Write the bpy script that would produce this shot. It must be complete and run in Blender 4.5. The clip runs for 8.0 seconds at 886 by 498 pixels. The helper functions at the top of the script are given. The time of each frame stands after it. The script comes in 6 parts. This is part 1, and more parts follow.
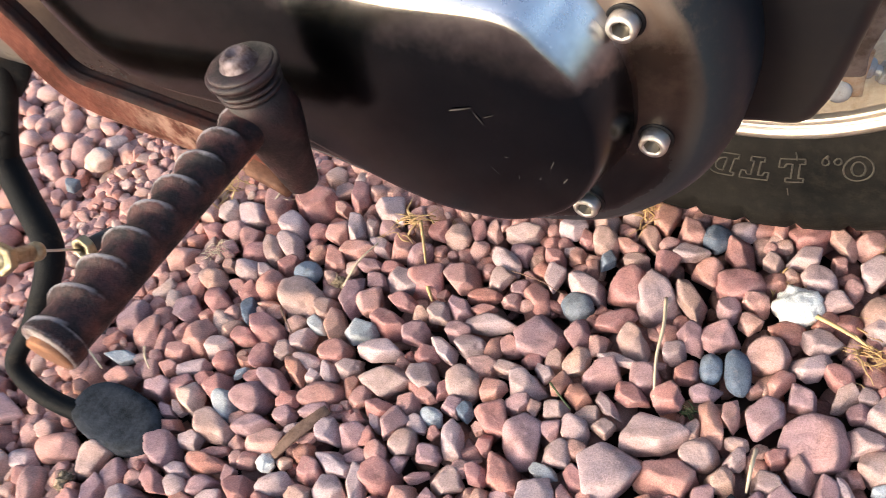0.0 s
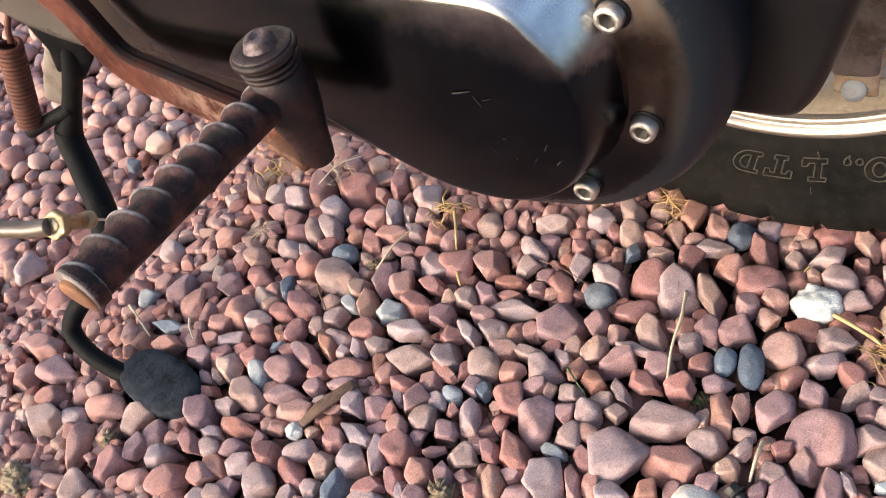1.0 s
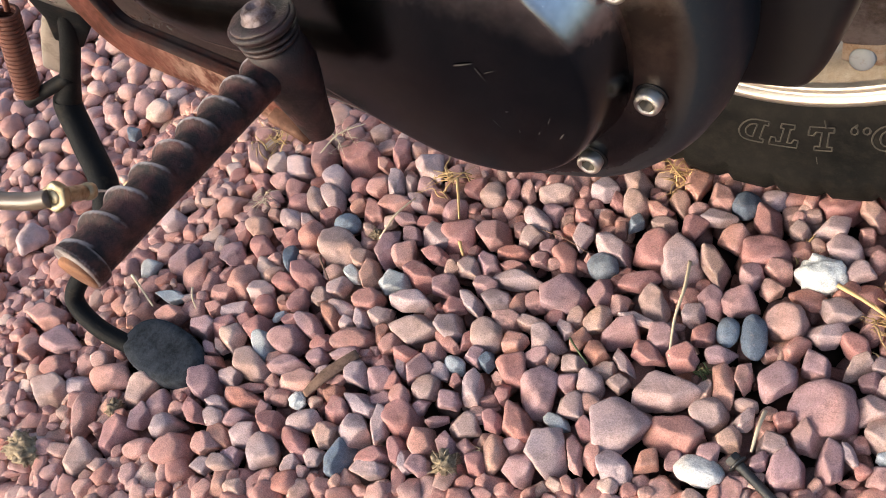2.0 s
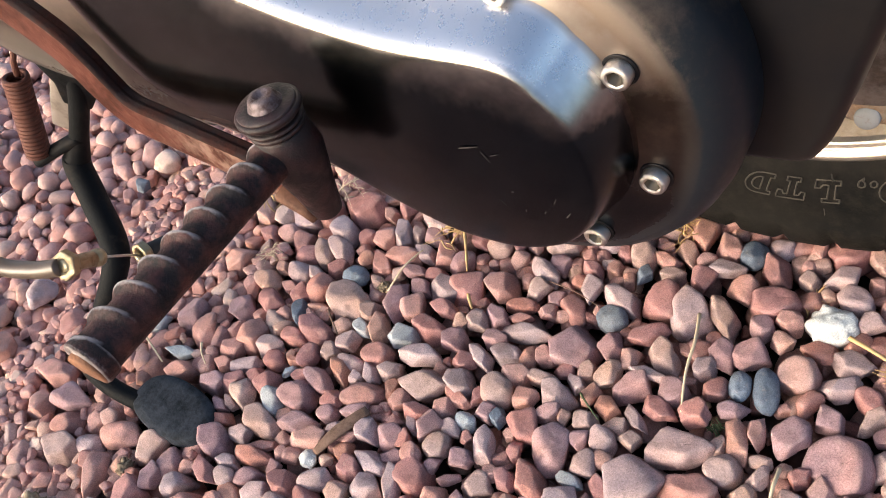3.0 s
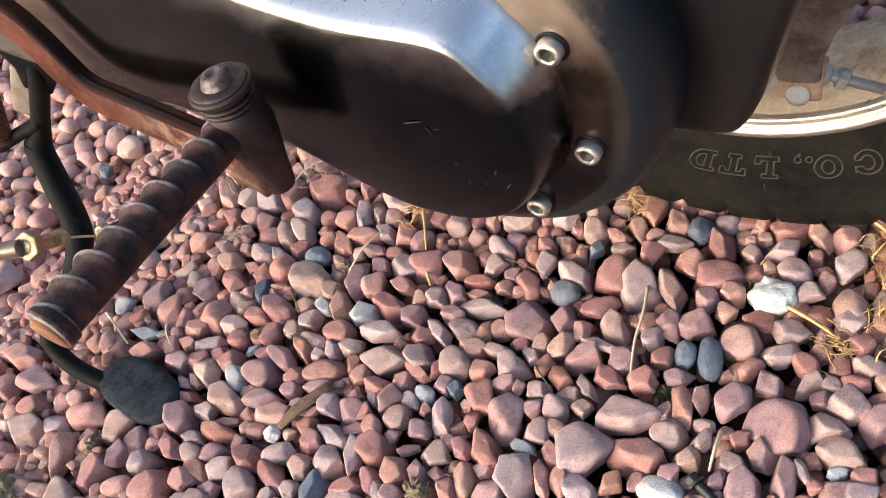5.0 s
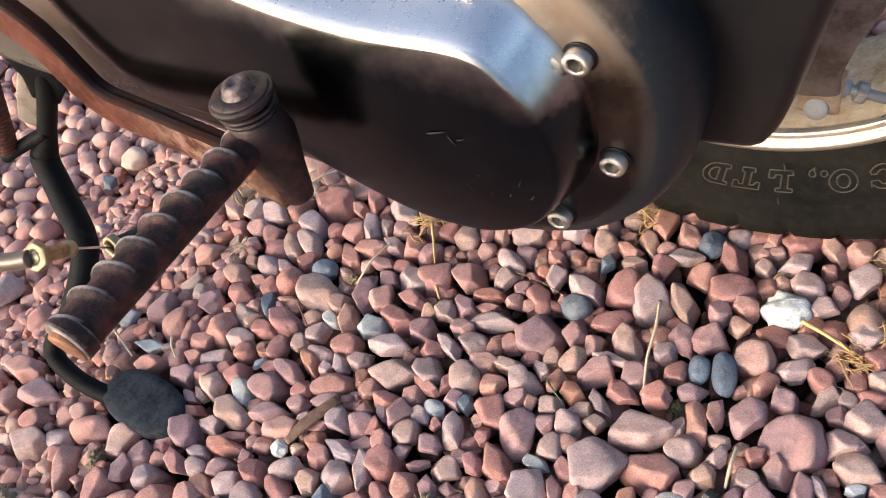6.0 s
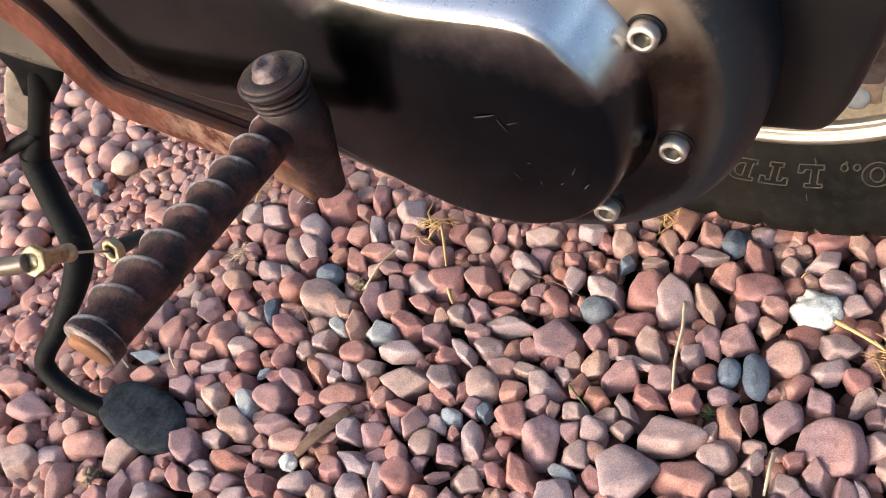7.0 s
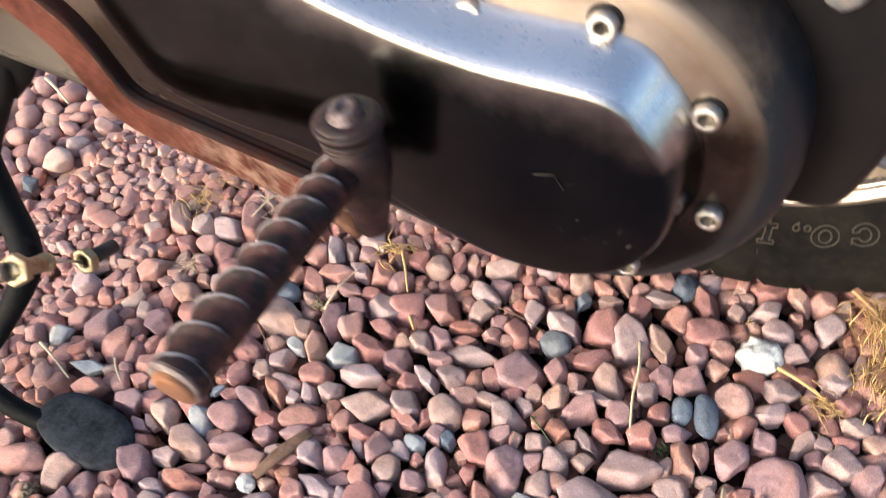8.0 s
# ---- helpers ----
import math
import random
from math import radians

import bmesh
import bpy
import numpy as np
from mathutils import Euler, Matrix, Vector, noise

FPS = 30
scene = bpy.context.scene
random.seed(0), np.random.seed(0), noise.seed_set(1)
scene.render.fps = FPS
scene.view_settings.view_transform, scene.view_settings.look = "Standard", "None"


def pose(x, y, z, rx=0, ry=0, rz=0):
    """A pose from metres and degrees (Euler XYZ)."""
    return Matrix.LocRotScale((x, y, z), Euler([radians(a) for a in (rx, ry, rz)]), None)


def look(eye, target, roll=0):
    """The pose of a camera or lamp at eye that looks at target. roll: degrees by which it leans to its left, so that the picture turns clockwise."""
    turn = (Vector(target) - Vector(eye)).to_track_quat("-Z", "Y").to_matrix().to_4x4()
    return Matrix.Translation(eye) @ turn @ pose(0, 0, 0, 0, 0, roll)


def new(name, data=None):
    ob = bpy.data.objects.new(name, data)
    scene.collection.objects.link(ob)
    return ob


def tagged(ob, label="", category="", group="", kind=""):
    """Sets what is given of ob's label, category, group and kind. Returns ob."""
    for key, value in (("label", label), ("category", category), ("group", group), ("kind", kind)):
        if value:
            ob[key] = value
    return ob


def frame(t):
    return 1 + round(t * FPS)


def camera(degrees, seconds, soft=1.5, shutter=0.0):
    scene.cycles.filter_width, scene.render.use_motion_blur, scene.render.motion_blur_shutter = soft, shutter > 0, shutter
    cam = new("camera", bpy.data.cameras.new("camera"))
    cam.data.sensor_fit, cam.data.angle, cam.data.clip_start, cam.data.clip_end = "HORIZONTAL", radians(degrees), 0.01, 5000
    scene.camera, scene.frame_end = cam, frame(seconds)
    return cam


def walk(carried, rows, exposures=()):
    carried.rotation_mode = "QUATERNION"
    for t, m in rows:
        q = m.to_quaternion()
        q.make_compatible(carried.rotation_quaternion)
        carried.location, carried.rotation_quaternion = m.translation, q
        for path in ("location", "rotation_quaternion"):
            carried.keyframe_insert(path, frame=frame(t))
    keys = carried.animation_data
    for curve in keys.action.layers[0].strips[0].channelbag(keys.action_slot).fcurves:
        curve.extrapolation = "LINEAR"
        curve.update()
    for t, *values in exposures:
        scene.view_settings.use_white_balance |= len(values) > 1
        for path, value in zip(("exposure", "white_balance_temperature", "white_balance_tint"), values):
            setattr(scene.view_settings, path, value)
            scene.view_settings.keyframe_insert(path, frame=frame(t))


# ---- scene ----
cam = camera(55.04, 8.0, soft=0.8, shutter=0.4)
PATH = [
    (0, (0.0310, 0.0375, 0.4579), (-0.8764, 1.0315, -1.0215), -21.65),
    (0.5, (0.0492, 0.0297, 0.4692), (-0.9503, 0.9967, -0.9682), -23.77),
    (1, (0.0633, 0.0298, 0.4621), (-0.9690, 0.9566, -0.9785), -23.49),
    (1.2, (0.0626, 0.0335, 0.4669), (-0.9691, 0.9390, -0.9877), -23.45),
    (2.3, (0.0615, 0.0341, 0.4584), (-0.9547, 0.8943, -1.0340), -25.11),
    (2.5, (0.0678, 0.0422, 0.4564), (-0.9540, 0.9101, -1.0277), -25.59),
    (3, (0.0570, 0.0492, 0.4748), (-0.9914, 0.9455, -0.9735), -25.58),
    (3.5, (0.0606, 0.0424, 0.4737), (-0.9960, 0.9501, -0.9615), -24.89),
    (4, (0.0686, 0.0373, 0.4762), (-0.9583, 0.9329, -0.9878), -24.79),
    (4.5, (0.0752, 0.0405, 0.4774), (-0.9229, 0.9369, -1.0059), -24.89),
    (5.8, (0.0715, 0.0387, 0.4835), (-0.9119, 0.9703, -0.9880), -24.08),
    (6, (0.0641, 0.0375, 0.4789), (-0.9205, 0.9751, -0.9880), -23.76),
    (6.5, (0.0492, 0.0364, 0.4773), (-0.9268, 0.9879, -0.9863), -23.64),
    (7, (0.0326, 0.0326, 0.4643), (-0.9115, 1.0149, -0.9999), -22.47),
    (7.5, (0.0179, 0.0297, 0.4656), (-0.8166, 1.0786, -1.0188), -17.64),
    (7.8, (0.0002, 0.0212, 0.4702), (-0.7450, 1.1128, -1.0307), -13.02),
    (8, (-0.0211, 0.0104, 0.4932), (-0.7145, 1.1295, -1.0124), -9.77),
]
walk(cam, [(t, look(eye, target, roll)) for t, eye, target, roll in PATH],
     exposures=[(0.0, 1.66), (0.5, 1.53), (1.0, 1.38), (1.5, 1.37), (7.0, 1.39), (7.5, 1.48), (8.0, 1.50)])

# ---- sky, sun, exposure ----
SUN_ELEVATION, SUN_AZIMUTH = radians(22), radians(212)
world = bpy.data.worlds.new("sky")
scene.world = world
world.use_nodes = True
wn, wl = world.node_tree.nodes, world.node_tree.links
sky = wn.new("ShaderNodeTexSky")
sky.sky_type = "NISHITA"
sky.sun_disc = False
sky.sun_elevation, sky.sun_rotation = SUN_ELEVATION, SUN_AZIMUTH
sky.air_density, sky.dust_density, sky.ozone_density = 1.0, 4.0, 1.5
wn["Background"].inputs[1].default_value = 0.135
wl.new(sky.outputs[0], wn["Background"].inputs[0])
sun = new("sun", bpy.data.lights.new("sun", "SUN"))
sun.data.energy, sun.data.angle, sun.data.color = 1.25, radians(20), (1.0, 0.88, 0.77)
to_sun = Vector((math.sin(SUN_AZIMUTH) * math.cos(SUN_ELEVATION), math.cos(SUN_AZIMUTH) * math.cos(SUN_ELEVATION), math.sin(SUN_ELEVATION)))
sun.matrix_world = look(to_sun * 5, (0, 0, 0))

# ---- materials ----
def material(name, colour, rough=0.6, metal=0.0):
    m = bpy.data.materials.new(name)
    m.use_nodes = True
    b = m.node_tree.nodes["Principled BSDF"]
    b.inputs["Base Color"].default_value = (*colour, 1)
    b.inputs["Roughness"].default_value = rough
    b.inputs["Metallic"].default_value = metal
    return m


def nodes_of(m):
    return m.node_tree.nodes, m.node_tree.links, m.node_tree.nodes["Principled BSDF"]


def noise_node(m, scale, detail=4.0, rough=0.6, coords="Object"):
    n, l, _ = nodes_of(m)
    tc = n.new("ShaderNodeNewGeometry" if coords == "Position" else "ShaderNodeTexCoord")
    t = n.new("ShaderNodeTexNoise")
    t.inputs["Scale"].default_value, t.inputs["Detail"].default_value, t.inputs["Roughness"].default_value = scale, detail, rough
    l.new(tc.outputs[coords], t.inputs["Vector"])
    return t


def ramp(m, source, stops, smooth=False):
    n, l, _ = nodes_of(m)
    r = n.new("ShaderNodeValToRGB")
    if smooth:
        r.color_ramp.interpolation = "EASE"
    e = r.color_ramp.elements
    while len(e) < len(stops):
        e.new(0.5)
    for k, (at, col) in enumerate(stops):
        e[k].position, e[k].color = at, (*col, 1) if len(col) == 3 else col
    l.new(source, r.inputs[0])
    return r.outputs[0]


def mixed(m, fac, a, b, mode="MIX"):
    n, l, _ = nodes_of(m)
    x = n.new("ShaderNodeMix")
    x.data_type, x.blend_type = "RGBA", mode
    for sock, v in ((0, fac), (6, a), (7, b)):
        if isinstance(v, (int, float)):
            x.inputs[sock].default_value = v
        elif isinstance(v, tuple):
            x.inputs[sock].default_value = (*v, 1)
        else:
            l.new(v, x.inputs[sock])
    return x.outputs[2]


def bump(m, height, strength, distance):
    n, l, b = nodes_of(m)
    x = n.new("ShaderNodeBump")
    x.inputs["Strength"].default_value, x.inputs["Distance"].default_value = strength, distance
    l.new(height, x.inputs["Height"])
    l.new(x.outputs[0], b.inputs["Normal"])
    return x


def grey(v):
    return (v, v, v)


def stone_material(name, stops, per_island=False, rough=0.72):
    """Weathered pebble: one tint a stone, mottled and speckled, with a fine sandy relief."""
    m = material(name, (0.4, 0.2, 0.15), rough)
    n, l, b = nodes_of(m)
    if per_island:
        pick = n.new("ShaderNodeNewGeometry").outputs["Random Per Island"]
    else:
        pick = n.new("ShaderNodeObjectInfo").outputs["Random"]
    tint = ramp(m, pick, stops)
    blotch = noise_node(m, 75, 8, 0.66, "Position")
    speck = noise_node(m, 1100, 5, 0.8, "Position")
    drift = noise_node(m, 34, 3, 0.5, "Position")
    warm = ramp(m, drift.outputs[0], [(0.36, (1.04, 0.965, 0.91)), (0.50, (1.0, 0.99, 0.995)), (0.64, (0.95, 0.98, 1.04))])
    dark = ramp(m, blotch.outputs[0], [(0.32, grey(0.66)), (0.46, grey(0.96)), (0.56, grey(1.04)), (0.70, (1.30, 1.28, 1.26))])
    c = mixed(m, 1.0, mixed(m, 1.0, tint, warm, "MULTIPLY"), dark, "MULTIPLY")
    c = mixed(m, 1.0, c, ramp(m, speck.outputs[0], [(0.33, grey(0.58)), (0.5, grey(1.0)), (0.67, (1.40, 1.38, 1.36))]), "MULTIPLY")
    dust = noise_node(m, 260, 7, 0.7, "Position")
    c = mixed(m, ramp(m, dust.outputs[0], [(0.55, grey(0.0)), (0.75, grey(0.35))]), c, (0.56, 0.45, 0.40))
    worn = ramp(m, n.new("ShaderNodeNewGeometry").outputs["Pointiness"], [(0.54, grey(0.0)), (0.62, grey(0.34))])
    c = mixed(m, worn, c, mixed(m, 0.5, tint, (0.74, 0.60, 0.55)))
    l.new(c, b.inputs["Base Color"])
    both = n.new("ShaderNodeMath")
    both.operation = "MULTIPLY_ADD"
    l.new(blotch.outputs[0], both.inputs[0])
    both.inputs[1].default_value = 1.6
    l.new(speck.outputs[0], both.inputs[2])
    pits = noise_node(m, 330, 6, 0.72, "Position")
    deep = n.new("ShaderNodeMath")
    deep.operation = "MULTIPLY_ADD"
    l.new(pits.outputs[0], deep.inputs[0])
    deep.inputs[1].default_value = 1.3
    l.new(both.outputs[0], deep.inputs[2])
    bump(m, deep.outputs[0], 0.6, 0.0012)
    b.inputs["Specular IOR Level"].default_value = 0.35
    return m


ROSE = [
    (0.00, (0.415, 0.213, 0.181)), (0.14, (0.504, 0.284, 0.245)), (0.30, (0.365, 0.173, 0.150)), (0.44, (0.542, 0.335, 0.284)),
    (0.56, (0.442, 0.245, 0.223)), (0.68, (0.508, 0.332, 0.270)), (0.78, (0.454, 0.206, 0.162)), (0.87, (0.386, 0.223, 0.207)),
    (0.94, (0.586, 0.434, 0.369)), (1.00, (0.486, 0.288, 0.223))]
rose = stone_material("rose_sandstone", ROSE)
rose_bed = stone_material("rose_sandstone_bed", ROSE, per_island=True)
slate = stone_material("blue_slate", [(0, (0.105, 0.138, 0.185)), (0.5, (0.155, 0.195, 0.245)), (1, (0.225, 0.258, 0.292))], rough=0.6)
quartz = stone_material("white_quartz", [(0, (0.664, 0.687, 0.660)), (1, (0.761, 0.768, 0.722))], rough=0.5)
tan = stone_material("tan_stone", [(0, (0.394, 0.269, 0.235)), (1, (0.441, 0.315, 0.286))])
pale = stone_material("pale_stone", [(0, (0.448, 0.324, 0.316)), (1, (0.488, 0.372, 0.366))])
deep_red = stone_material("red_stone", [(0, (0.345, 0.171, 0.161)), (1, (0.419, 0.209, 0.191))])
mauve = stone_material("mauve_stone", [(0, (0.336, 0.201, 0.209)), (1, (0.389, 0.248, 0.253))])
warm_grey = stone_material("grey_stone", [(0, (0.340, 0.249, 0.246)), (1, (0.399, 0.306, 0.305))])

orange_stone = stone_material("orange_stone", [(0, (0.408, 0.192, 0.140)), (1, (0.426, 0.223, 0.169))])
blue_grey = stone_material("blue_grey_stone", [(0, (0.351, 0.384, 0.401)), (1, (0.409, 0.445, 0.463))])
speckled = stone_material("speckled_stone", [(0, (0.566, 0.565, 0.557)), (1, (0.604, 0.606, 0.587))])

soil = material("soil", (0.10, 0.06, 0.045), 0.95)
n, l, b = nodes_of(soil)
_v = n.new("ShaderNodeTexVoronoi")
_v.inputs["Scale"].default_value = 48
l.new(n.new("ShaderNodeNewGeometry").outputs["Position"], _v.inputs["Vector"])
_c = n.new("ShaderNodeSeparateColor")
l.new(_v.outputs["Color"], _c.inputs[0])
# darkened under the loose stones for the shade in their gaps, lighter beyond
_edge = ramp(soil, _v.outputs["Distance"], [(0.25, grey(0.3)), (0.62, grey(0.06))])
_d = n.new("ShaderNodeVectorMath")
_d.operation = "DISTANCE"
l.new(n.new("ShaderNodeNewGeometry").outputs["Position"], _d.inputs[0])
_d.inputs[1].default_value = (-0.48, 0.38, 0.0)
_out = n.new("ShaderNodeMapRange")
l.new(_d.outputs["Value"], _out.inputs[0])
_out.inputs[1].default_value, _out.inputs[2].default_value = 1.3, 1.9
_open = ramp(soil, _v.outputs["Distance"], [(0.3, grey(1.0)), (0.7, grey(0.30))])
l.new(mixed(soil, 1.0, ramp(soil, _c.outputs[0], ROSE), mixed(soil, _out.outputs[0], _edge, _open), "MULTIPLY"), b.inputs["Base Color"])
bump(soil, _edge, 1.0, 0.008)

# satin dark lacquer on cast alloy; rounded shoulder rubbed bright, with sky sheen painted in
cover_paint = material("dark_cover", (0.1, 0.1, 0.1), 0.3, 1.0)
n, l, b = nodes_of(cover_paint)
_g = noise_node(cover_paint, 30, 7, 0.7)
_f = noise_node(cover_paint, 300, 5, 0.75)
_p = n.new("ShaderNodeSeparateXYZ")
l.new(n.new("ShaderNodeTexCoord").outputs["Object"], _p.inputs[0])
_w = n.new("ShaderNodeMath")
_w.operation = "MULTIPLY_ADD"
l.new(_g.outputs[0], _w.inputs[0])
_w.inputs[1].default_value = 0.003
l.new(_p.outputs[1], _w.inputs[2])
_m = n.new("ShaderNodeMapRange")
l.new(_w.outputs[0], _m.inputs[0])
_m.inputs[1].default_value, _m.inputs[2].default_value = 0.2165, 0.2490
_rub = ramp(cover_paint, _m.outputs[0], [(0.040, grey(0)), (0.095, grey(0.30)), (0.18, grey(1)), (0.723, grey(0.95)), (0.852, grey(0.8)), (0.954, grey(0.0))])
_scuff = ramp(cover_paint, _f.outputs[0], [(0.50, grey(0.0)), (0.72, grey(0.008))])
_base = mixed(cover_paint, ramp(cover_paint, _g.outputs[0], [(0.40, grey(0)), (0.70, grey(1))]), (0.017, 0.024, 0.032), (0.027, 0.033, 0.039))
# front of the face lightened in colour for the bright gravel it mirrors
_gravel_sheen = n.new("ShaderNodeMapRange")
l.new(_p.outputs[0], _gravel_sheen.inputs[0])
_gravel_sheen.inputs[1].default_value, _gravel_sheen.inputs[2].default_value = -0.110, -0.225
_gravel_sheen_mask = mixed(cover_paint, 1.0, _gravel_sheen.outputs[0], ramp(cover_paint, _g.outputs[0], [(0.3, grey(0.5)), (0.65, grey(1.0))]), "MULTIPLY")
_base = mixed(cover_paint, _gravel_sheen_mask, _base, (0.104, 0.108, 0.104))
_base = mixed(cover_paint, _scuff, _base, (0.34, 0.30, 0.26))
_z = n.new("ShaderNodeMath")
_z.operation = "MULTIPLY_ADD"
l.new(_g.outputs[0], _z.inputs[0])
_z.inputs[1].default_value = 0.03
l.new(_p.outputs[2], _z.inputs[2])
# bare metal kept to the upper side, standing in for the sky reflected there
_upper_sheen = n.new("ShaderNodeMapRange")
l.new(_z.outputs[0], _upper_sheen.inputs[0])
_upper_sheen.inputs[1].default_value, _upper_sheen.inputs[2].default_value = 0.297, 0.326
_fx = n.new("ShaderNodeMapRange")
l.new(_p.outputs[0], _fx.inputs[0])
_fx.inputs[1].default_value, _fx.inputs[2].default_value = -0.17, -0.30
_fy = n.new("ShaderNodeMapRange")
l.new(_w.outputs[0], _fy.inputs[0])
_fy.inputs[1].default_value, _fy.inputs[2].default_value = 0.2395, 0.2425
_lip = mixed(cover_paint, 1.0, _fx.outputs[0], _fy.outputs[0], "MULTIPLY")
_base = mixed(cover_paint, _lip, _base, mixed(cover_paint, ramp(cover_paint, _f.outputs[0], [(0.35, grey(0)), (0.65, grey(1))]), (0.13, 0.128, 0.11), (0.20, 0.192, 0.165)))
_rx = n.new("ShaderNodeMapRange")
l.new(_p.outputs[0], _rx.inputs[0])
_rx.inputs[1].default_value, _rx.inputs[2].default_value = -0.340, -0.365
_ry = n.new("ShaderNodeMapRange")
l.new(_w.outputs[0], _ry.inputs[0])
_ry.inputs[1].default_value, _ry.inputs[2].default_value = 0.2400, 0.2420
_rz = n.new("ShaderNodeMapRange")
l.new(_p.outputs[2], _rz.inputs[0])
_rz.inputs[1].default_value, _rz.inputs[2].default_value = 0.284, 0.272
_dusty = mixed(cover_paint, 1.0, mixed(cover_paint, 1.0, _rx.outputs[0], _ry.outputs[0], "MULTIPLY"), _rz.outputs[0], "MULTIPLY")
_base = mixed(cover_paint, _dusty, _base, (0.13, 0.124, 0.106))
# flange worn to bronze round its bolts, its reflection painted in towards the top
_fl = ramp(cover_paint, _w.outputs[0], [(0.2398, grey(0)), (0.2408, grey(1))])
_fz = n.new("ShaderNodeMapRange")
l.new(_z.outputs[0], _fz.inputs[0])
_fz.inputs[1].default_value, _fz.inputs[2].default_value = 0.240, 0.305
_bronze = mixed(cover_paint, 1.0, _fl, ramp(cover_paint, _fz.outputs[0], [(0.0, grey(0.12)), (0.5, grey(0.45)), (1.0, grey(1.0))]), "MULTIPLY")
_base = mixed(cover_paint, _bronze, _base, mixed(cover_paint, ramp(cover_paint, _g.outputs[0], [(0.38, grey(0)), (0.62, grey(1))]), (0.055, 0.041, 0.032), (0.115, 0.089, 0.070)))
_bare = mixed(cover_paint, 1.0, _rub, _upper_sheen.outputs[0], "MULTIPLY")
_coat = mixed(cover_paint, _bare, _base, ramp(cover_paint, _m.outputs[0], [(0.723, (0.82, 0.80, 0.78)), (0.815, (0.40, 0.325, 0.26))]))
# the rolled rim keeps blue-black lacquer, the dim sky it mirrors painted in
_rim = n.new("ShaderNodeMapRange")
l.new(_w.outputs[0], _rim.inputs[0])
_rim.inputs[1].default_value, _rim.inputs[2].default_value = 0.2432, 0.2456
_black = mixed(cover_paint, 1.0, _rim.outputs[0], ramp(cover_paint, _f.outputs[0], [(0.25, grey(0.75)), (0.5, grey(1.0))]), "MULTIPLY")
_rubbed = n.new("ShaderNodeMath")
_rubbed.operation = "MULTIPLY_ADD"
l.new(_g.outputs[0], _rubbed.inputs[0])
_rubbed.inputs[1].default_value = 0.10
l.new(_p.outputs[2], _rubbed.inputs[2])
_black = mixed(cover_paint, 1.0, _black, ramp(cover_paint, _rubbed.outputs[0], [(0.352, grey(1.0)), (0.376, grey(0.35))]), "MULTIPLY")
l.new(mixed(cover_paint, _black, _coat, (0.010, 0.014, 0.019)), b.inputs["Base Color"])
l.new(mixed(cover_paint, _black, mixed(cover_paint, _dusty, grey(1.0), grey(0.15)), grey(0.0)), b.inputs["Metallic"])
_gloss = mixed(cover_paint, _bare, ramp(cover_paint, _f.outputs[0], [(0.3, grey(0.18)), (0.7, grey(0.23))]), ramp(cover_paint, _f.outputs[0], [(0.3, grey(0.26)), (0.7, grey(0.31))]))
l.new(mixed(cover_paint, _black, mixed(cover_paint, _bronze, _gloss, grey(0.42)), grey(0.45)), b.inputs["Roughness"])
b.inputs["Specular IOR Level"].default_value = 0.14

dark_case = material("black_case", (0.025, 0.026, 0.028), 0.36, 0.0)
n, l, b = nodes_of(dark_case)
_g = noise_node(dark_case, 30, 6, 0.65)
l.new(ramp(dark_case, _g.outputs[0], [(0.35, (0.006, 0.0065, 0.008)), (0.75, (0.014, 0.012, 0.011))]), b.inputs["Base Color"])
bump(dark_case, _g.outputs[0], 0.1, 0.001)
b.inputs["Specular IOR Level"].default_value = 0.12


def rusty(name, base, rust, amount, rough=0.6, metal=0.5, scale=60, gloss=0.5):
    """Worn steel: bare or coated metal with rust breaking through."""
    m = material(name, base, rough, metal)
    n, l, b = nodes_of(m)
    g = noise_node(m, scale, 8, 0.7)
    f = noise_node(m, scale * 9, 4, 0.7)
    mask = ramp(m, g.outputs[0], [(0.62 - amount * 0.4, grey(0)), (0.76 - amount * 0.3, grey(1))])
    grain = ramp(m, f.outputs[0], [(0.3, tuple(v * 0.55 for v in rust)), (0.6, rust), (0.8, tuple(min(1, v * 1.5) for v in rust))])
    l.new(mixed(m, mask, base, grain), b.inputs["Base Color"])
    l.new(ramp(m, mask, [(0, grey(metal)), (1, grey(metal * 0.25))]), b.inputs["Metallic"])
    l.new(ramp(m, mask, [(0, grey(rough)), (1, grey(min(0.95, rough + 0.25)))]), b.inputs["Roughness"])
    bump(m, f.outputs[0], 0.45, 0.0010)
    b.inputs["Specular IOR Level"].default_value = gloss
    return m


def worn_crest(m, colour, low, high, rough):
    """Bare bright metal on the raised ridges and arrises."""
    n, l, b = nodes_of(m)
    f = noise_node(m, 260, 5, 0.7)
    q = n.new("ShaderNodeMath")
    q.operation = "MULTIPLY_ADD"
    l.new(f.outputs[0], q.inputs[0])
    q.inputs[1].default_value = 0.09
    l.new(n.new("ShaderNodeNewGeometry").outputs["Pointiness"], q.inputs[2])
    mask = ramp(m, q.outputs[0], [(low, grey(0)), (high, grey(1))])
    for name, value in (("Base Color", colour), ("Roughness", grey(rough)), ("Metallic", grey(0.9))):
        old = b.inputs[name].links[0].from_socket
        l.new(mixed(m, mask, old, value), b.inputs[name])
    return m


rust_arm = worn_crest(rusty("rusty_lever", (0.100, 0.031, 0.021), (0.055, 0.015, 0.009), 0.6, 0.6, 0.0, 45, 0.15), (0.24, 0.165, 0.13), 0.57, 0.63, 0.45)
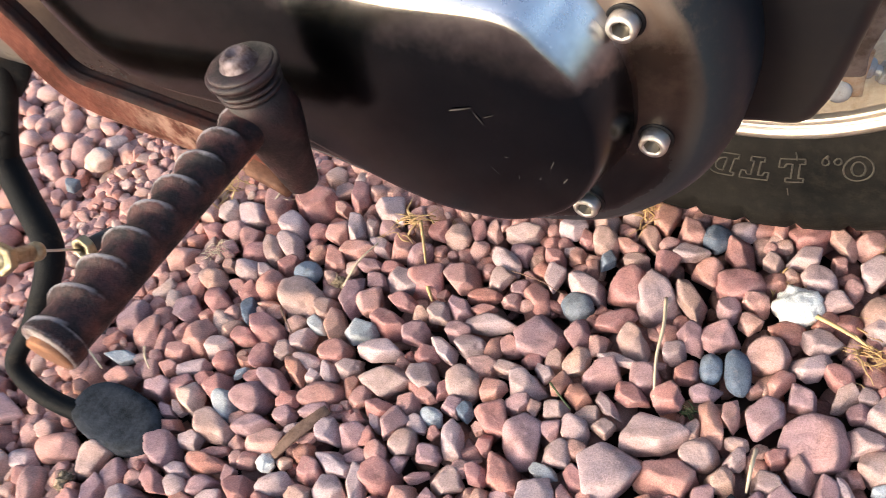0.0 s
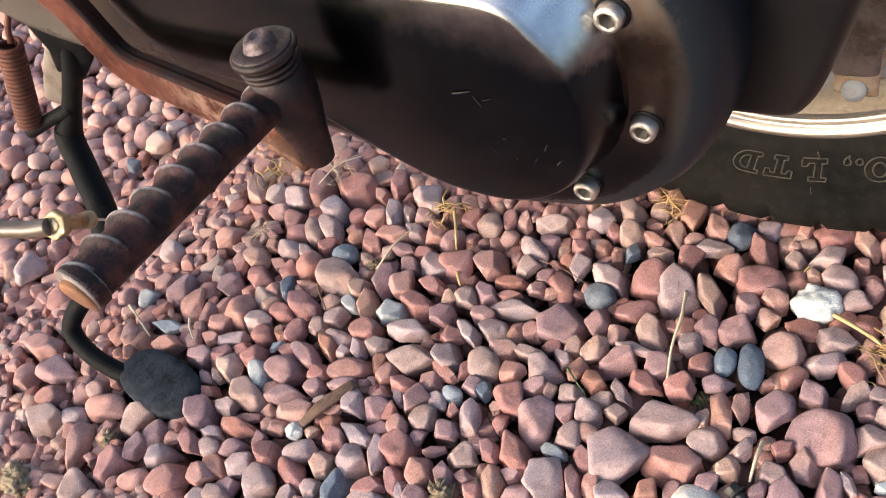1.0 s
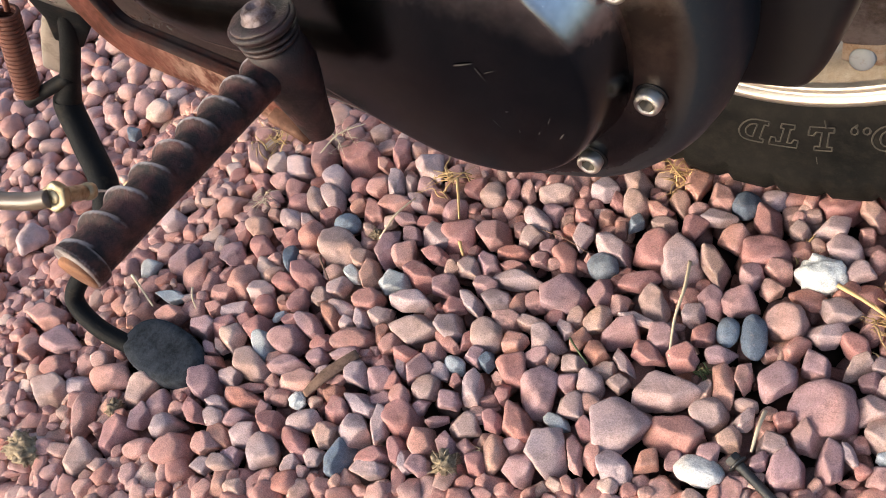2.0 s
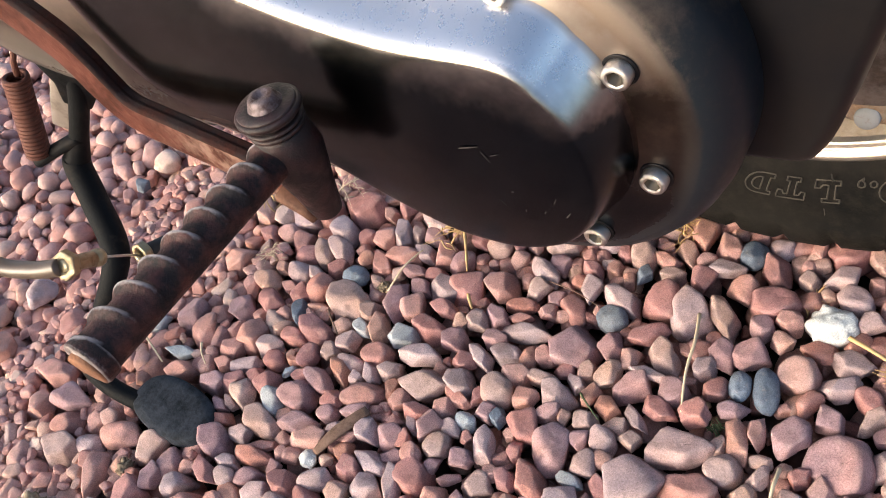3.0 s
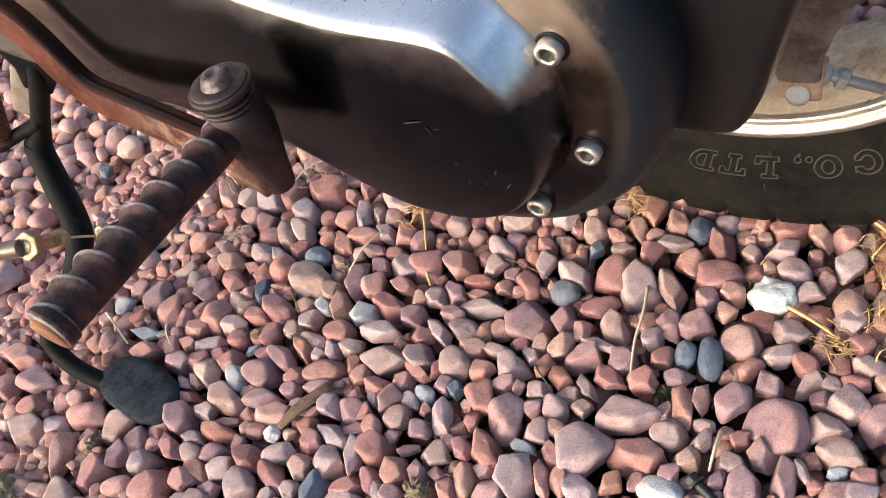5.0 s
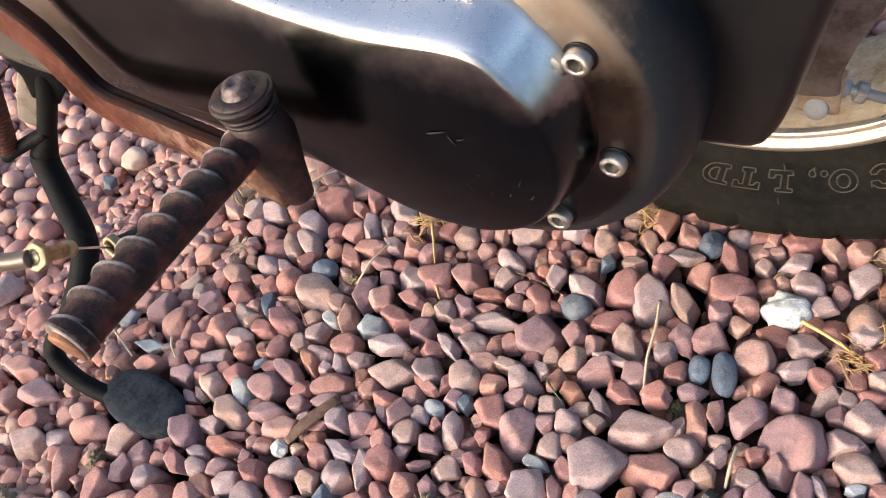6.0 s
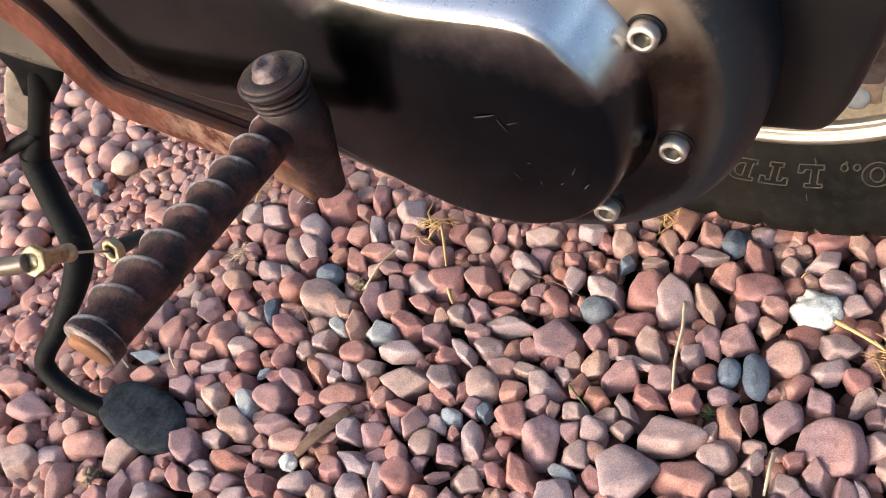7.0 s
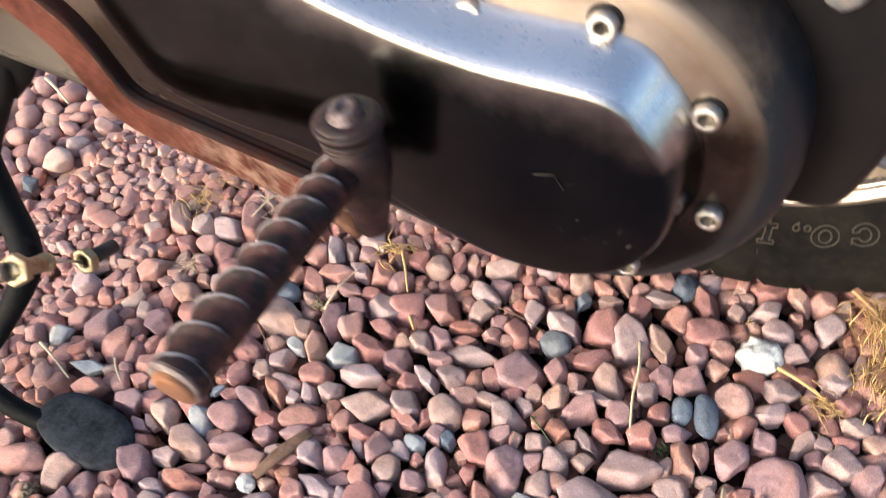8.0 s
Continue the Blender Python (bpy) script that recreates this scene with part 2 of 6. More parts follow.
# the arm is rubbed pale towards the pivot
n, l, b = nodes_of(rust_arm)
_g = noise_node(rust_arm, 70, 8, 0.75)
_s = n.new("ShaderNodeSeparateXYZ")
l.new(n.new("ShaderNodeTexCoord").outputs["Object"], _s.inputs[0])
_x = n.new("ShaderNodeMapRange")
l.new(_s.outputs[0], _x.inputs[0])
_x.inputs[1].default_value, _x.inputs[2].default_value = -0.275, -0.225
_pale = mixed(rust_arm, 1.0, _x.outputs[0], ramp(rust_arm, _g.outputs[0], [(0.45, grey(0.0)), (0.60, grey(0.85))]), "MULTIPLY")
l.new(mixed(rust_arm, _pale, b.inputs["Base Color"].links[0].from_socket, (0.23, 0.15, 0.115)), b.inputs["Base Color"])
rust_peg = worn_crest(rusty("rusty_peg", (0.060, 0.018, 0.0145), (0.0085, 0.005, 0.006), 0.60, 0.42, 0.1, 110, 0.3), (0.36, 0.32, 0.315), 0.572, 0.63, 0.32)
rust_boss = worn_crest(rusty("rusty_boss", (0.030, 0.011, 0.011), (0.008, 0.0045, 0.0055), 0.6, 0.32, 0.1, 120, 0.4), (0.26, 0.205, 0.195), 0.62, 0.74, 0.35)
# peg ridge crests rubbed to bare steel, their upper-left highlight painted in
n, l, b = nodes_of(rust_peg)
_d = n.new("ShaderNodeVectorMath")
_d.operation = "DOT_PRODUCT"
l.new(n.new("ShaderNodeTexCoord").outputs["Object"], _d.inputs[0])
_d.inputs[1].default_value = (0.35 * 8.6 / 0.0985, -8.6 / 0.0985, 0.19 * 8.6 / 0.0985)
_jit = noise_node(rust_peg, 240, 5, 0.7)
_ph = n.new("ShaderNodeMath")
_ph.operation = "MULTIPLY_ADD"
l.new(_jit.outputs[0], _ph.inputs[0])
_ph.inputs[1].default_value = 0.22
l.new(_d.outputs["Value"], _ph.inputs[2])
_off = n.new("ShaderNodeMath")
_off.inputs[1].default_value = 0.15 - 0.11
l.new(_ph.outputs[0], _off.inputs[0])
_fr = n.new("ShaderNodeMath")
_fr.operation = "FRACT"
l.new(_off.outputs[0], _fr.inputs[0])
_crest = ramp(rust_peg, _fr.outputs[0], [(0.40, grey(0)), (0.46, grey(0.75)), (0.53, grey(0.75)), (0.62, grey(0))])
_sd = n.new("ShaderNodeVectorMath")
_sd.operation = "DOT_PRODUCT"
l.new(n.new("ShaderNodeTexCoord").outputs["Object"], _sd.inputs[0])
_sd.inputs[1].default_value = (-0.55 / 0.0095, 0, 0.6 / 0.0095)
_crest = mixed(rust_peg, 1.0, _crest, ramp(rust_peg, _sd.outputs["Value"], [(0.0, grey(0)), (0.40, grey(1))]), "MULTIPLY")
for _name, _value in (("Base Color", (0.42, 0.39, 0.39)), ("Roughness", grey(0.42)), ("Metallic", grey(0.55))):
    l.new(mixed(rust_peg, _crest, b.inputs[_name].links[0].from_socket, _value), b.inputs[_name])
dark_rust = rusty("dark_rust", (0.015, 0.009, 0.0095), (0.034, 0.012, 0.009), 0.5, 0.7, 0.0)
dark_rust.node_tree.nodes["Principled BSDF"].inputs["Specular IOR Level"].default_value = 0.12
worn_button = rusty("worn_button", (0.17, 0.14, 0.145), (0.05, 0.022, 0.020), 0.5, 0.32, 0.8, 160, 0.4)
lug_rust = rusty("lug_rust", (0.15, 0.078, 0.05), (0.075, 0.032, 0.02), 0.5, 0.5, 0.2, 60, 0.2)
bare_rust = rusty("orange_rust", (0.20, 0.10, 0.06), (0.30, 0.12, 0.045), 0.5, 0.55, 0.4)
rust_spring = rusty("rusty_spring", (0.10, 0.042, 0.030), (0.15, 0.05, 0.03), 0.75, 0.55, 0.5, 140)
steel = rusty("bolt_steel", (0.52, 0.50, 0.47), (0.36, 0.28, 0.19), 0.12, 0.3, 1.0, 300)
# socket recess coloured dark in place of its own shade
socket_dark = material("shaded_socket", (0.10, 0.085, 0.065), 0.45, 0.7)
brass = rusty("yellow_zinc", (0.38, 0.33, 0.22), (0.26, 0.18, 0.09), 0.3, 0.3, 1.0, 200)
zinc = rusty("grey_zinc", (0.32, 0.345, 0.37), (0.30, 0.24, 0.18), 0.25, 0.5, 0.8, 150)
tan_plate = rusty("tan_steel", (0.42, 0.34, 0.26), (0.36, 0.22, 0.12), 0.4, 0.55, 0.6, 120)
greasy = rusty("greasy_alloy", (0.20, 0.175, 0.16), (0.09, 0.065, 0.05), 0.5, 0.5, 0.6, 45)
alloy = rusty("case_alloy", (0.50, 0.46, 0.40), (0.33, 0.26, 0.19), 0.4, 0.42, 0.8, 40)
black_coat = rusty("black_coat", (0.006, 0.0068, 0.0078), (0.035, 0.029, 0.024), 0.16, 0.6, 0.0, 80)
black_coat.node_tree.nodes["Principled BSDF"].inputs["Specular IOR Level"].default_value = 0.08
plate_grey = rusty("grey_plate", (0.24, 0.205, 0.175), (0.16, 0.125, 0.10), 0.4, 0.5, 0.3, 60)
hose = material("tan_cable_sleeve", (0.085, 0.062, 0.045), 0.4)
black_rubber = material("black_rubber", (0.02, 0.02, 0.021), 0.55)

pad_rubber = material("scuffed_rubber_pad", (0.05, 0.055, 0.06), 0.75)
n, l, b = nodes_of(pad_rubber)
_g = noise_node(pad_rubber, 90, 8, 0.75)
l.new(ramp(pad_rubber, _g.outputs[0], [(0.35, (0.006, 0.008, 0.0115)), (0.65, (0.038, 0.045, 0.058))]), b.inputs["Base Color"])
bump(pad_rubber, _g.outputs[0], 0.9, 0.0014)
b.inputs["Specular IOR Level"].default_value = 0.14

tyre_rubber = material("dusty_tyre", (0.03, 0.03, 0.028), 0.7)
n, l, b = nodes_of(tyre_rubber)
_g = noise_node(tyre_rubber, 18, 7, 0.7)
_f = noise_node(tyre_rubber, 500, 4, 0.7)
_h = noise_node(tyre_rubber, 130, 8, 0.75)
l.new(mixed(tyre_rubber, ramp(tyre_rubber, _h.outputs[0], [(0.48, grey(0)), (0.70, grey(0.35))]), ramp(tyre_rubber, _g.outputs[0], [(0.3, (0.0038, 0.004, 0.0043)), (0.75, (0.016, 0.0145, 0.0125))]), (0.034, 0.029, 0.023)), b.inputs["Base Color"])
bump(tyre_rubber, mixed(tyre_rubber, 0.5, _f.outputs[0], _h.outputs[0]), 0.5, 0.0012)
b.inputs["Specular IOR Level"].default_value = 0.05
letter_rubber = material("dust_lined_rubber", (0.040, 0.034, 0.026), 0.8)

rim_alloy = material("silver_rim", (0.62, 0.58, 0.52), 0.28, 0.9)
n, l, b = nodes_of(rim_alloy)
_g = noise_node(rim_alloy, 22, 7, 0.7)
l.new(ramp(rim_alloy, _g.outputs[0], [(0.35, (0.52, 0.49, 0.45)), (0.7, (0.34, 0.28, 0.21))]), b.inputs["Base Color"])
l.new(ramp(rim_alloy, _g.outputs[0], [(0.35, grey(0.25)), (0.7, grey(0.5))]), b.inputs["Roughness"])

# barrel tan is dust plus the ground it reflects, put into the colour
dust_and_reflection_barrel = rusty("dusty_reflecting_barrel", (0.40, 0.33, 0.25), (0.27, 0.20, 0.13), 0.5, 0.5, 0.35, 40)
straw = material("dry_straw", (0.55, 0.38, 0.17), 0.7)
n, l, b = nodes_of(straw)
l.new(ramp(straw, n.new("ShaderNodeNewGeometry").outputs["Random Per Island"], [(0, (0.46, 0.29, 0.12)), (0.5, (0.60, 0.41, 0.19)), (1, (0.36, 0.22, 0.10))]), b.inputs["Base Color"])
bleached = material("bleached_stalk", (0.62, 0.50, 0.34), 0.7)
green_blade = material("green_blade", (0.06, 0.085, 0.03), 0.6)
bark = rusty("weathered_wood", (0.20, 0.12, 0.085), (0.13, 0.075, 0.05), 0.5, 0.8, 0.0, 120)
root_fibre = rusty("dried_root", (0.33, 0.26, 0.17), (0.20, 0.145, 0.09), 0.5, 0.9, 0.0, 200)
black_bolt = rusty("black_oxide_steel", (0.05, 0.052, 0.054), (0.10, 0.075, 0.055), 0.2, 0.38, 0.7, 200)

# ---- mesh helpers ----
def part(name, bm, mat, parent=None, label="", smooth=True):
    """Links a bmesh as one mesh object, under a thing or a part."""
    me = bpy.data.meshes.new(name)
    if smooth:
        for f in bm.faces:
            f.smooth = True
    bm.to_mesh(me)
    bm.free()
    me.materials.append(mat)
    ob = new(name, me)
    if parent:
        ob.parent = parent
    if label:
        ob["label"] = label
    return ob


def second(ob, mat, test):
    """Gives the faces that pass the test another material."""
    ob.data.materials.append(mat)
    for f in ob.data.polygons:
        if test(f):
            f.material_index = 1
    return ob


def share(name, me, m, parent=None, label=""):
    """Another object on a mesh that is there already."""
    ob = new(name, me)
    ob.matrix_basis = m
    if parent:
        ob.parent = parent
    if label:
        ob["label"] = label
    return ob


def loft(bm, rings, cap=(False, False), closed=False):
    """Joins rings of points with quads."""
    vs = [[bm.verts.new(p) for p in ring] for ring in rings]
    n = len(vs[0])
    for a, b in list(zip(vs, vs[1:])) + ([(vs[-1], vs[0])] if closed else []):
        for i in range(n):
            bm.faces.new((a[i], a[(i + 1) % n], b[(i + 1) % n], b[i]))
    if cap[0]:
        bm.faces.new(vs[0][::-1])
    if cap[1]:
        bm.faces.new(vs[-1])
    bmesh.ops.recalc_face_normals(bm, faces=bm.faces)
    return vs


def catmull(points, per, closed=False):
    """A smooth curve through points of any dimension."""
    p = [np.array(q, float) for q in points]
    n = len(p)
    out = []
    for i in range(n if closed else n - 1):
        if closed:
            a, b, c, d = p[i - 1], p[i], p[(i + 1) % n], p[(i + 2) % n]
        else:
            a, b, c, d = p[max(i - 1, 0)], p[i], p[i + 1], p[min(i + 2, n - 1)]
        for k in range(per):
            t = k / per
            out.append(0.5 * (2 * b + (c - a) * t + (2 * a - 5 * b + 4 * c - d) * t * t + (3 * b - a - 3 * c + d) * t ** 3))
    if not closed:
        out.append(p[-1])
    return out


def section(kind, w, h, seg=16, power=5.0):
    """A round or a rounded-rectangle section, as (across, up) pairs."""
    out = []
    for k in range(seg):
        a = 2 * math.pi * (k + 0.5) / seg
        c, s = math.cos(a), math.sin(a)
        if kind == "round":
            out.append((w * c, h * s))
        else:
            r = (abs(c) ** power + abs(s) ** power) ** (-1 / power)
            out.append((w * r * c, h * r * s))
    return out


def sweep(bm, path, shape, up=(0, 0, 1), scale=None, cap=(True, True)):
    """Moves a section along a path."""
    pts = [Vector(p) for p in path]
    rings = []
    for i, p in enumerate(pts):
        ahead = (pts[min(i + 1, len(pts) - 1)] - pts[max(i - 1, 0)]).normalized()
        side = ahead.cross(Vector(up)).normalized()
        top = side.cross(ahead).normalized()
        k = scale(i / (len(pts) - 1)) if scale else 1.0
        rings.append([p + side * (a * k) + top * (b * k) for a, b in shape])
    return loft(bm, rings, cap)


def lathe(bm, profile, m=None, seg=32, cap=(True, True), closed=False):
    """Turns (radius, height) pairs about z, then moves them by m."""
    m = m or Matrix()
    rings = [[m @ Vector((r * math.cos(2 * math.pi * k / seg), r * math.sin(2 * math.pi * k / seg), h)) for k in range(seg)] for r, h in profile]
    return loft(bm, rings, cap, closed)


def aim(origin, direction, spin=0.0):
    """A pose whose z axis points along direction."""
    return Matrix.Translation(origin) @ Vector(direction).to_track_quat("Z", "Y").to_matrix().to_4x4() @ Matrix.Rotation(spin, 4, "Z")


def hexagon(bm, across, depth, m, hole=0.0, round_over=0.12):
    """A hexagonal nut or head, with turned-off corners, bored if hole is given."""
    r = across / math.sqrt(3)
    seg = 36
    def hexr(a):
        a = (a + math.pi / 6) % (math.pi / 3) - math.pi / 6
        return across / 2 / math.cos(a)
    def ring(z, k, limit):
        return [m @ Vector((min(hexr(2 * math.pi * i / seg), limit) * k * math.cos(2 * math.pi * i / seg), min(hexr(2 * math.pi * i / seg), limit) * k * math.sin(2 * math.pi * i / seg), z)) for i in range(seg)]
    e = depth * round_over
    rings = [ring(0, 0.97, across * 0.52), ring(e, 1, r), ring(depth - e, 1, r), ring(depth, 0.97, across * 0.52)]
    if hole:
        circ = lambda z, q: [m @ Vector((q * math.cos(2 * math.pi * i / seg), q * math.sin(2 * math.pi * i / seg), z)) for i in range(seg)]
        loft(bm, rings + [circ(depth, hole), circ(0, hole)], closed=True)
    else:
        loft(bm, rings, (True, True))


def empty(name, at, label, category, group="", kind=""):
    ob = new(name)
    ob.location = at
    return tagged(ob, label, category, group, kind)


# ---- ground ----
bm = bmesh.new()
far = 60.0
steps = [-far, -8, -2, -1.0, 0, 1.0, 2, 8, far]
grid = [[bm.verts.new((x - 0.3, y + 0.35, -0.036)) for x in steps] for y in steps]
for j in range(len(steps) - 1):
    for i in range(len(steps) - 1):
        bm.faces.new((grid[j][i], grid[j][i + 1], grid[j + 1][i + 1], grid[j + 1][i]))
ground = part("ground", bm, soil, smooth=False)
tagged(ground, "bare brown soil under the loose rose gravel", "ground", kind="structure")

# ---- scooter ----
scooter = empty("scooter", (-0.055, 0.458, -0.012), "dark worn motor scooter parked on gravel on its side stand", "scooter")
HOME = Matrix.Translation((0.055, -0.458, 0.012))


def fix(ob):
    """Keeps a part where it was modelled, under the scooter's base."""
    ob.matrix_basis = HOME @ ob.matrix_basis
    return ob


# transmission cover: a base plate with a rolled edge and a raised, rounded plateau
RX, RZ = -0.107, 0.267


def arc(radius, start, end, count):
    return [(RX + radius * math.cos(radians(start + (end - start) * k / (count - 1))), RZ + radius * math.sin(radians(start + (end - start) * k / (count - 1)))) for k in range(count)]


def outward(loop):
    """Unit normals that point out of a closed loop of (x, z) points."""
    n = len(loop)
    area = sum(loop[i][0] * loop[(i + 1) % n][1] - loop[(i + 1) % n][0] * loop[i][1] for i in range(n))
    s = 1 if area > 0 else -1
    out = []
    for i in range(n):
        t = loop[(i + 1) % n] - loop[i - 1]
        t = t / (np.linalg.norm(t) + 1e-12)
        out.append(np.array((t[1], -t[0])) * s)
    return out


bm = bmesh.new()
edge = catmull(arc(0.0705, 80, -85, 9) + [(-0.135, 0.1925), (-0.170, 0.2020), (-0.210, 0.2150), (-0.25, 0.2200), (-0.29, 0.2295), (-0.33, 0.2345), (-0.365, 0.2430), (-0.44, 0.2580), (-0.51, 0.30), (-0.545, 0.36),
                (-0.51, 0.42), (-0.42, 0.44), (-0.30, 0.425), (-0.20, 0.385), (-0.14, 0.35)], 10, True)
norm = outward(edge)
rings = []
for grow, y in ((-0.004, 0.2408), (0.0, 0.2412), (0.005, 0.243), (0.009, 0.2475), (0.0115, 0.254), (0.0125, 0.262), (0.0125, 0.275), (0.011, 0.29), (0.011, 0.305)):
    # the roll is deepest at the two ends of the cover
    swell = [1.5 if p[0] < -0.3 else 1 + min(1, max(0, (p[0] + 0.16) / 0.05)) * (0.22 + 0.33 * max(0, q[0])) for p, q in zip(edge, norm)]
    rings.append([(p[0] + q[0] * grow * w, y, p[1] + q[1] * grow * w) for p, q, w in zip(edge, norm, swell)])
loft(bm, rings, (True, True))
top = catmull(arc(0.0500, 62, -52, 7) + [(-0.094, 0.2195), (-0.110, 0.2180), (-0.128, 0.2200), (-0.146, 0.2268), (-0.166, 0.2372), (-0.190, 0.2500), (-0.215, 0.2580), (-0.252, 0.264), (-0.277, 0.276), (-0.290, 0.298),
               (-0.297, 0.325), (-0.312, 0.355), (-0.30, 0.375), (-0.25, 0.362), (-0.205, 0.339), (-0.165, 0.3235), (-0.125, 0.3145)], 9, True)
norm = outward(top)
rings = []
spine = ((-0.107, 0.264), (-0.262, 0.318))
for f in (0.97, 0.8, 0.6, 0.4, 0.22, 0.1, 0.04):
    ring = []
    for p in top:
        a, d = np.array(spine[0]), np.array(spine[1]) - np.array(spine[0])
        q = a + d * min(1, max(0, float((p - a) @ d / (d @ d))))
        w = p + (q - p) * f
        ring.append((w[0], 0.2182 - 0.0035 * (1 - (1 - f) ** 2.2), w[1]))
    rings.append(ring)
for k in range(0, 13):
    u = k / 12
    rise = 0.5 - 0.5 * math.cos(math.pi * min(1, u * 1.02))
    ring = []
    for p, q in zip(top, norm):
        up = max(0.0, q[1])
        grow = u * (0.0095 + 0.0055 * up)
        ring.append((p[0] + q[0] * grow, 0.2182 + 0.0245 * rise, p[1] + q[1] * grow))
    rings.append(ring)
loft(bm, rings, (True, False))
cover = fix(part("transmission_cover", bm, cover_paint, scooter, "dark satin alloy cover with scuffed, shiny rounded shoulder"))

# socket-head bolts round the cover's rim
bm = bmesh.new()
lathe(bm, [(0.0051, -0.004), (0.0051, 0.0042), (0.0048, 0.0051), (0.0043, 0.0055), (0.0034, 0.0055)], seg=24, cap=(True, False))
# hexagon socket
_lip = [Vector((0.0034 * math.cos(2 * math.pi * k / 24), 0.0034 * math.sin(2 * math.pi * k / 24), 0.0055)) for k in range(24)]
_hex = [0.0026 / math.cos((2 * math.pi * k / 24 + math.pi / 6) % (math.pi / 3) - math.pi / 6) for k in range(24)]
loft(bm, [_lip] + [[Vector((q * math.cos(2 * math.pi * k / 24), q * math.sin(2 * math.pi * k / 24), z)) for k, q in enumerate(_hex)] for z in (0.0051, 0.0012)], (False, True))
bolt_mesh = second(part("cap_bolt", bm, steel, cover), socket_dark, lambda f: math.hypot(f.center.x, f.center.y) < 0.0029 and f.center.z < 0.0054 and f.center.z > 0)
# black ring added in place of the shadow round each bolt head
bm = bmesh.new()
lathe(bm, [(0.0064, 0.0002), (0.0064, 0.0006), (0.0060, 0.0008), (0.0050, 0.0008)], seg=24, cap=(True, True))
shadow_ring_mesh = part("washer", bm, dark_case, cover)
for k, ang in enumerate((29.5, -14.2, -58.8, 72.5, 116)):
    at = (RX + 0.0646 * math.cos(radians(ang)), 0.2412, RZ - 0.0016 + 0.0646 * math.sin(radians(ang)))
    m = aim(at, (0, -1, 0), 0.4 * k)
    for src in (bolt_mesh, shadow_ring_mesh):
        if k == 0:
            src.matrix_basis = m
        else:
            share(src.name.split(".")[0], src.data, m, cover)

# small scratches and chips in the paint of the cover
scratch_mat = material("bare_scratch", (0.032, 0.028, 0.026), 0.8)
for x, z, length, turn, w in ((-0.1005, 0.2775, 0.0085, 14, 0.0007), (-0.0945, 0.274, 0.006, -62, 0.0003), (-0.0905, 0.2755, 0.004, 20, 0.0003), (-0.088, 0.257, 0.0016, 10, 0.0005),
                              (-0.0855, 0.247, 0.002, 80, 0.0003), (-0.0775, 0.2475, 0.0017, 60, 0.0004), (-0.072, 0.255, 0.004, 65, 0.0003), (-0.140, 0.289, 0.0022, -40, 0.0005),
                              (-0.157, 0.301, 0.0016, 50, 0.0008), (-0.162, 0.308, 0.0016, 20, 0.0007), (-0.094, 0.249, 0.005, -58, 0.0002), (-0.0685, 0.2475, 0.0035, 55, 0.0006)):
    bm = bmesh.new()
    a = radians(turn)
    p = [(x + length * s * math.cos(a), 0.0, z + length * s * math.sin(a)) for s in (-0.5, -0.2, 0.15, 0.5)]
    hit = [(q[0], 0.2138 + 0.0035 * min(1, (math.hypot(q[0] - RX, q[2] - RZ) / 0.047)) ** 1.3, q[2]) for q in p]
    sweep(bm, hit, section("round", w * 0.6, 0.00008, 6), up=(0, -1, 0), scale=lambda s: 0.25 + 0.75 * math.sin(math.pi * min(1, s + 0.12)))
    fix(part("scratch", bm, scratch_mat, scooter, "bright bare-metal scratch"))

# final-drive casing behind the cover, next to the wheel
bm = bmesh.new()
case = catmull([(0.003, 0.236), (0.0085, 0.252), (0.0145, 0.275), (0.021, 0.30), (0.030, 0.345), (0.025, 0.395), (-0.03, 0.42), (-0.10, 0.41), (-0.125, 0.36), (-0.115, 0.29), (-0.09, 0.245),
                (-0.045, 0.2275), (-0.015, 0.2265), (-0.003, 0.2285)], 6, True)
norm = outward(case)
loft(bm, [[(p[0] + q[0] * g, y, p[1] + q[1] * g) for p, q in zip(case, norm)] for g, y in ((-0.006, 0.2745), (-0.004, 0.2752), (-0.0015, 0.2775), (0, 0.282), (0.001, 0.295), (0.0, 0.325), (-0.01, 0.345), (-0.03, 0.36))], (True, True))
drive_case = fix(part("drive_casing", bm, dark_case, scooter, "black final-drive casing with worn edge"))
bm = bmesh.new()
lathe(bm, [(0.0085, -0.001), (0.0085, 0.001), (0.008, 0.0015), (0.006, 0.0015)], aim((-0.019, 0.2760, 0.329), (0, -1, 0)), 28)
hexagon(bm, 0.0105, 0.005, aim((-0.019, 0.2745, 0.329), (0, -1, 0)))
part("casing_bolt", bm, zinc, drive_case)

# crankcase behind the front of the cover
bm = bmesh.new()
block = catmull([(-0.09, 0.30), (-0.15, 0.285), (-0.30, 0.287), (-0.42, 0.302), (-0.49, 0.33), (-0.50, 0.40), (-0.40, 0.42), (-0.25, 0.41), (-0.12, 0.37)], 8, True)
norm = outward(block)
loft(bm, [[(p[0] + q[0] * g, y, p[1] + q[1] * g) for p, q in zip(block, norm)] for g, y in ((0, 0.30), (0, 0.36), (-0.004, 0.40), (-0.012, 0.41))], (True, True))
fix(part("crankcase", bm, dark_case, scooter))

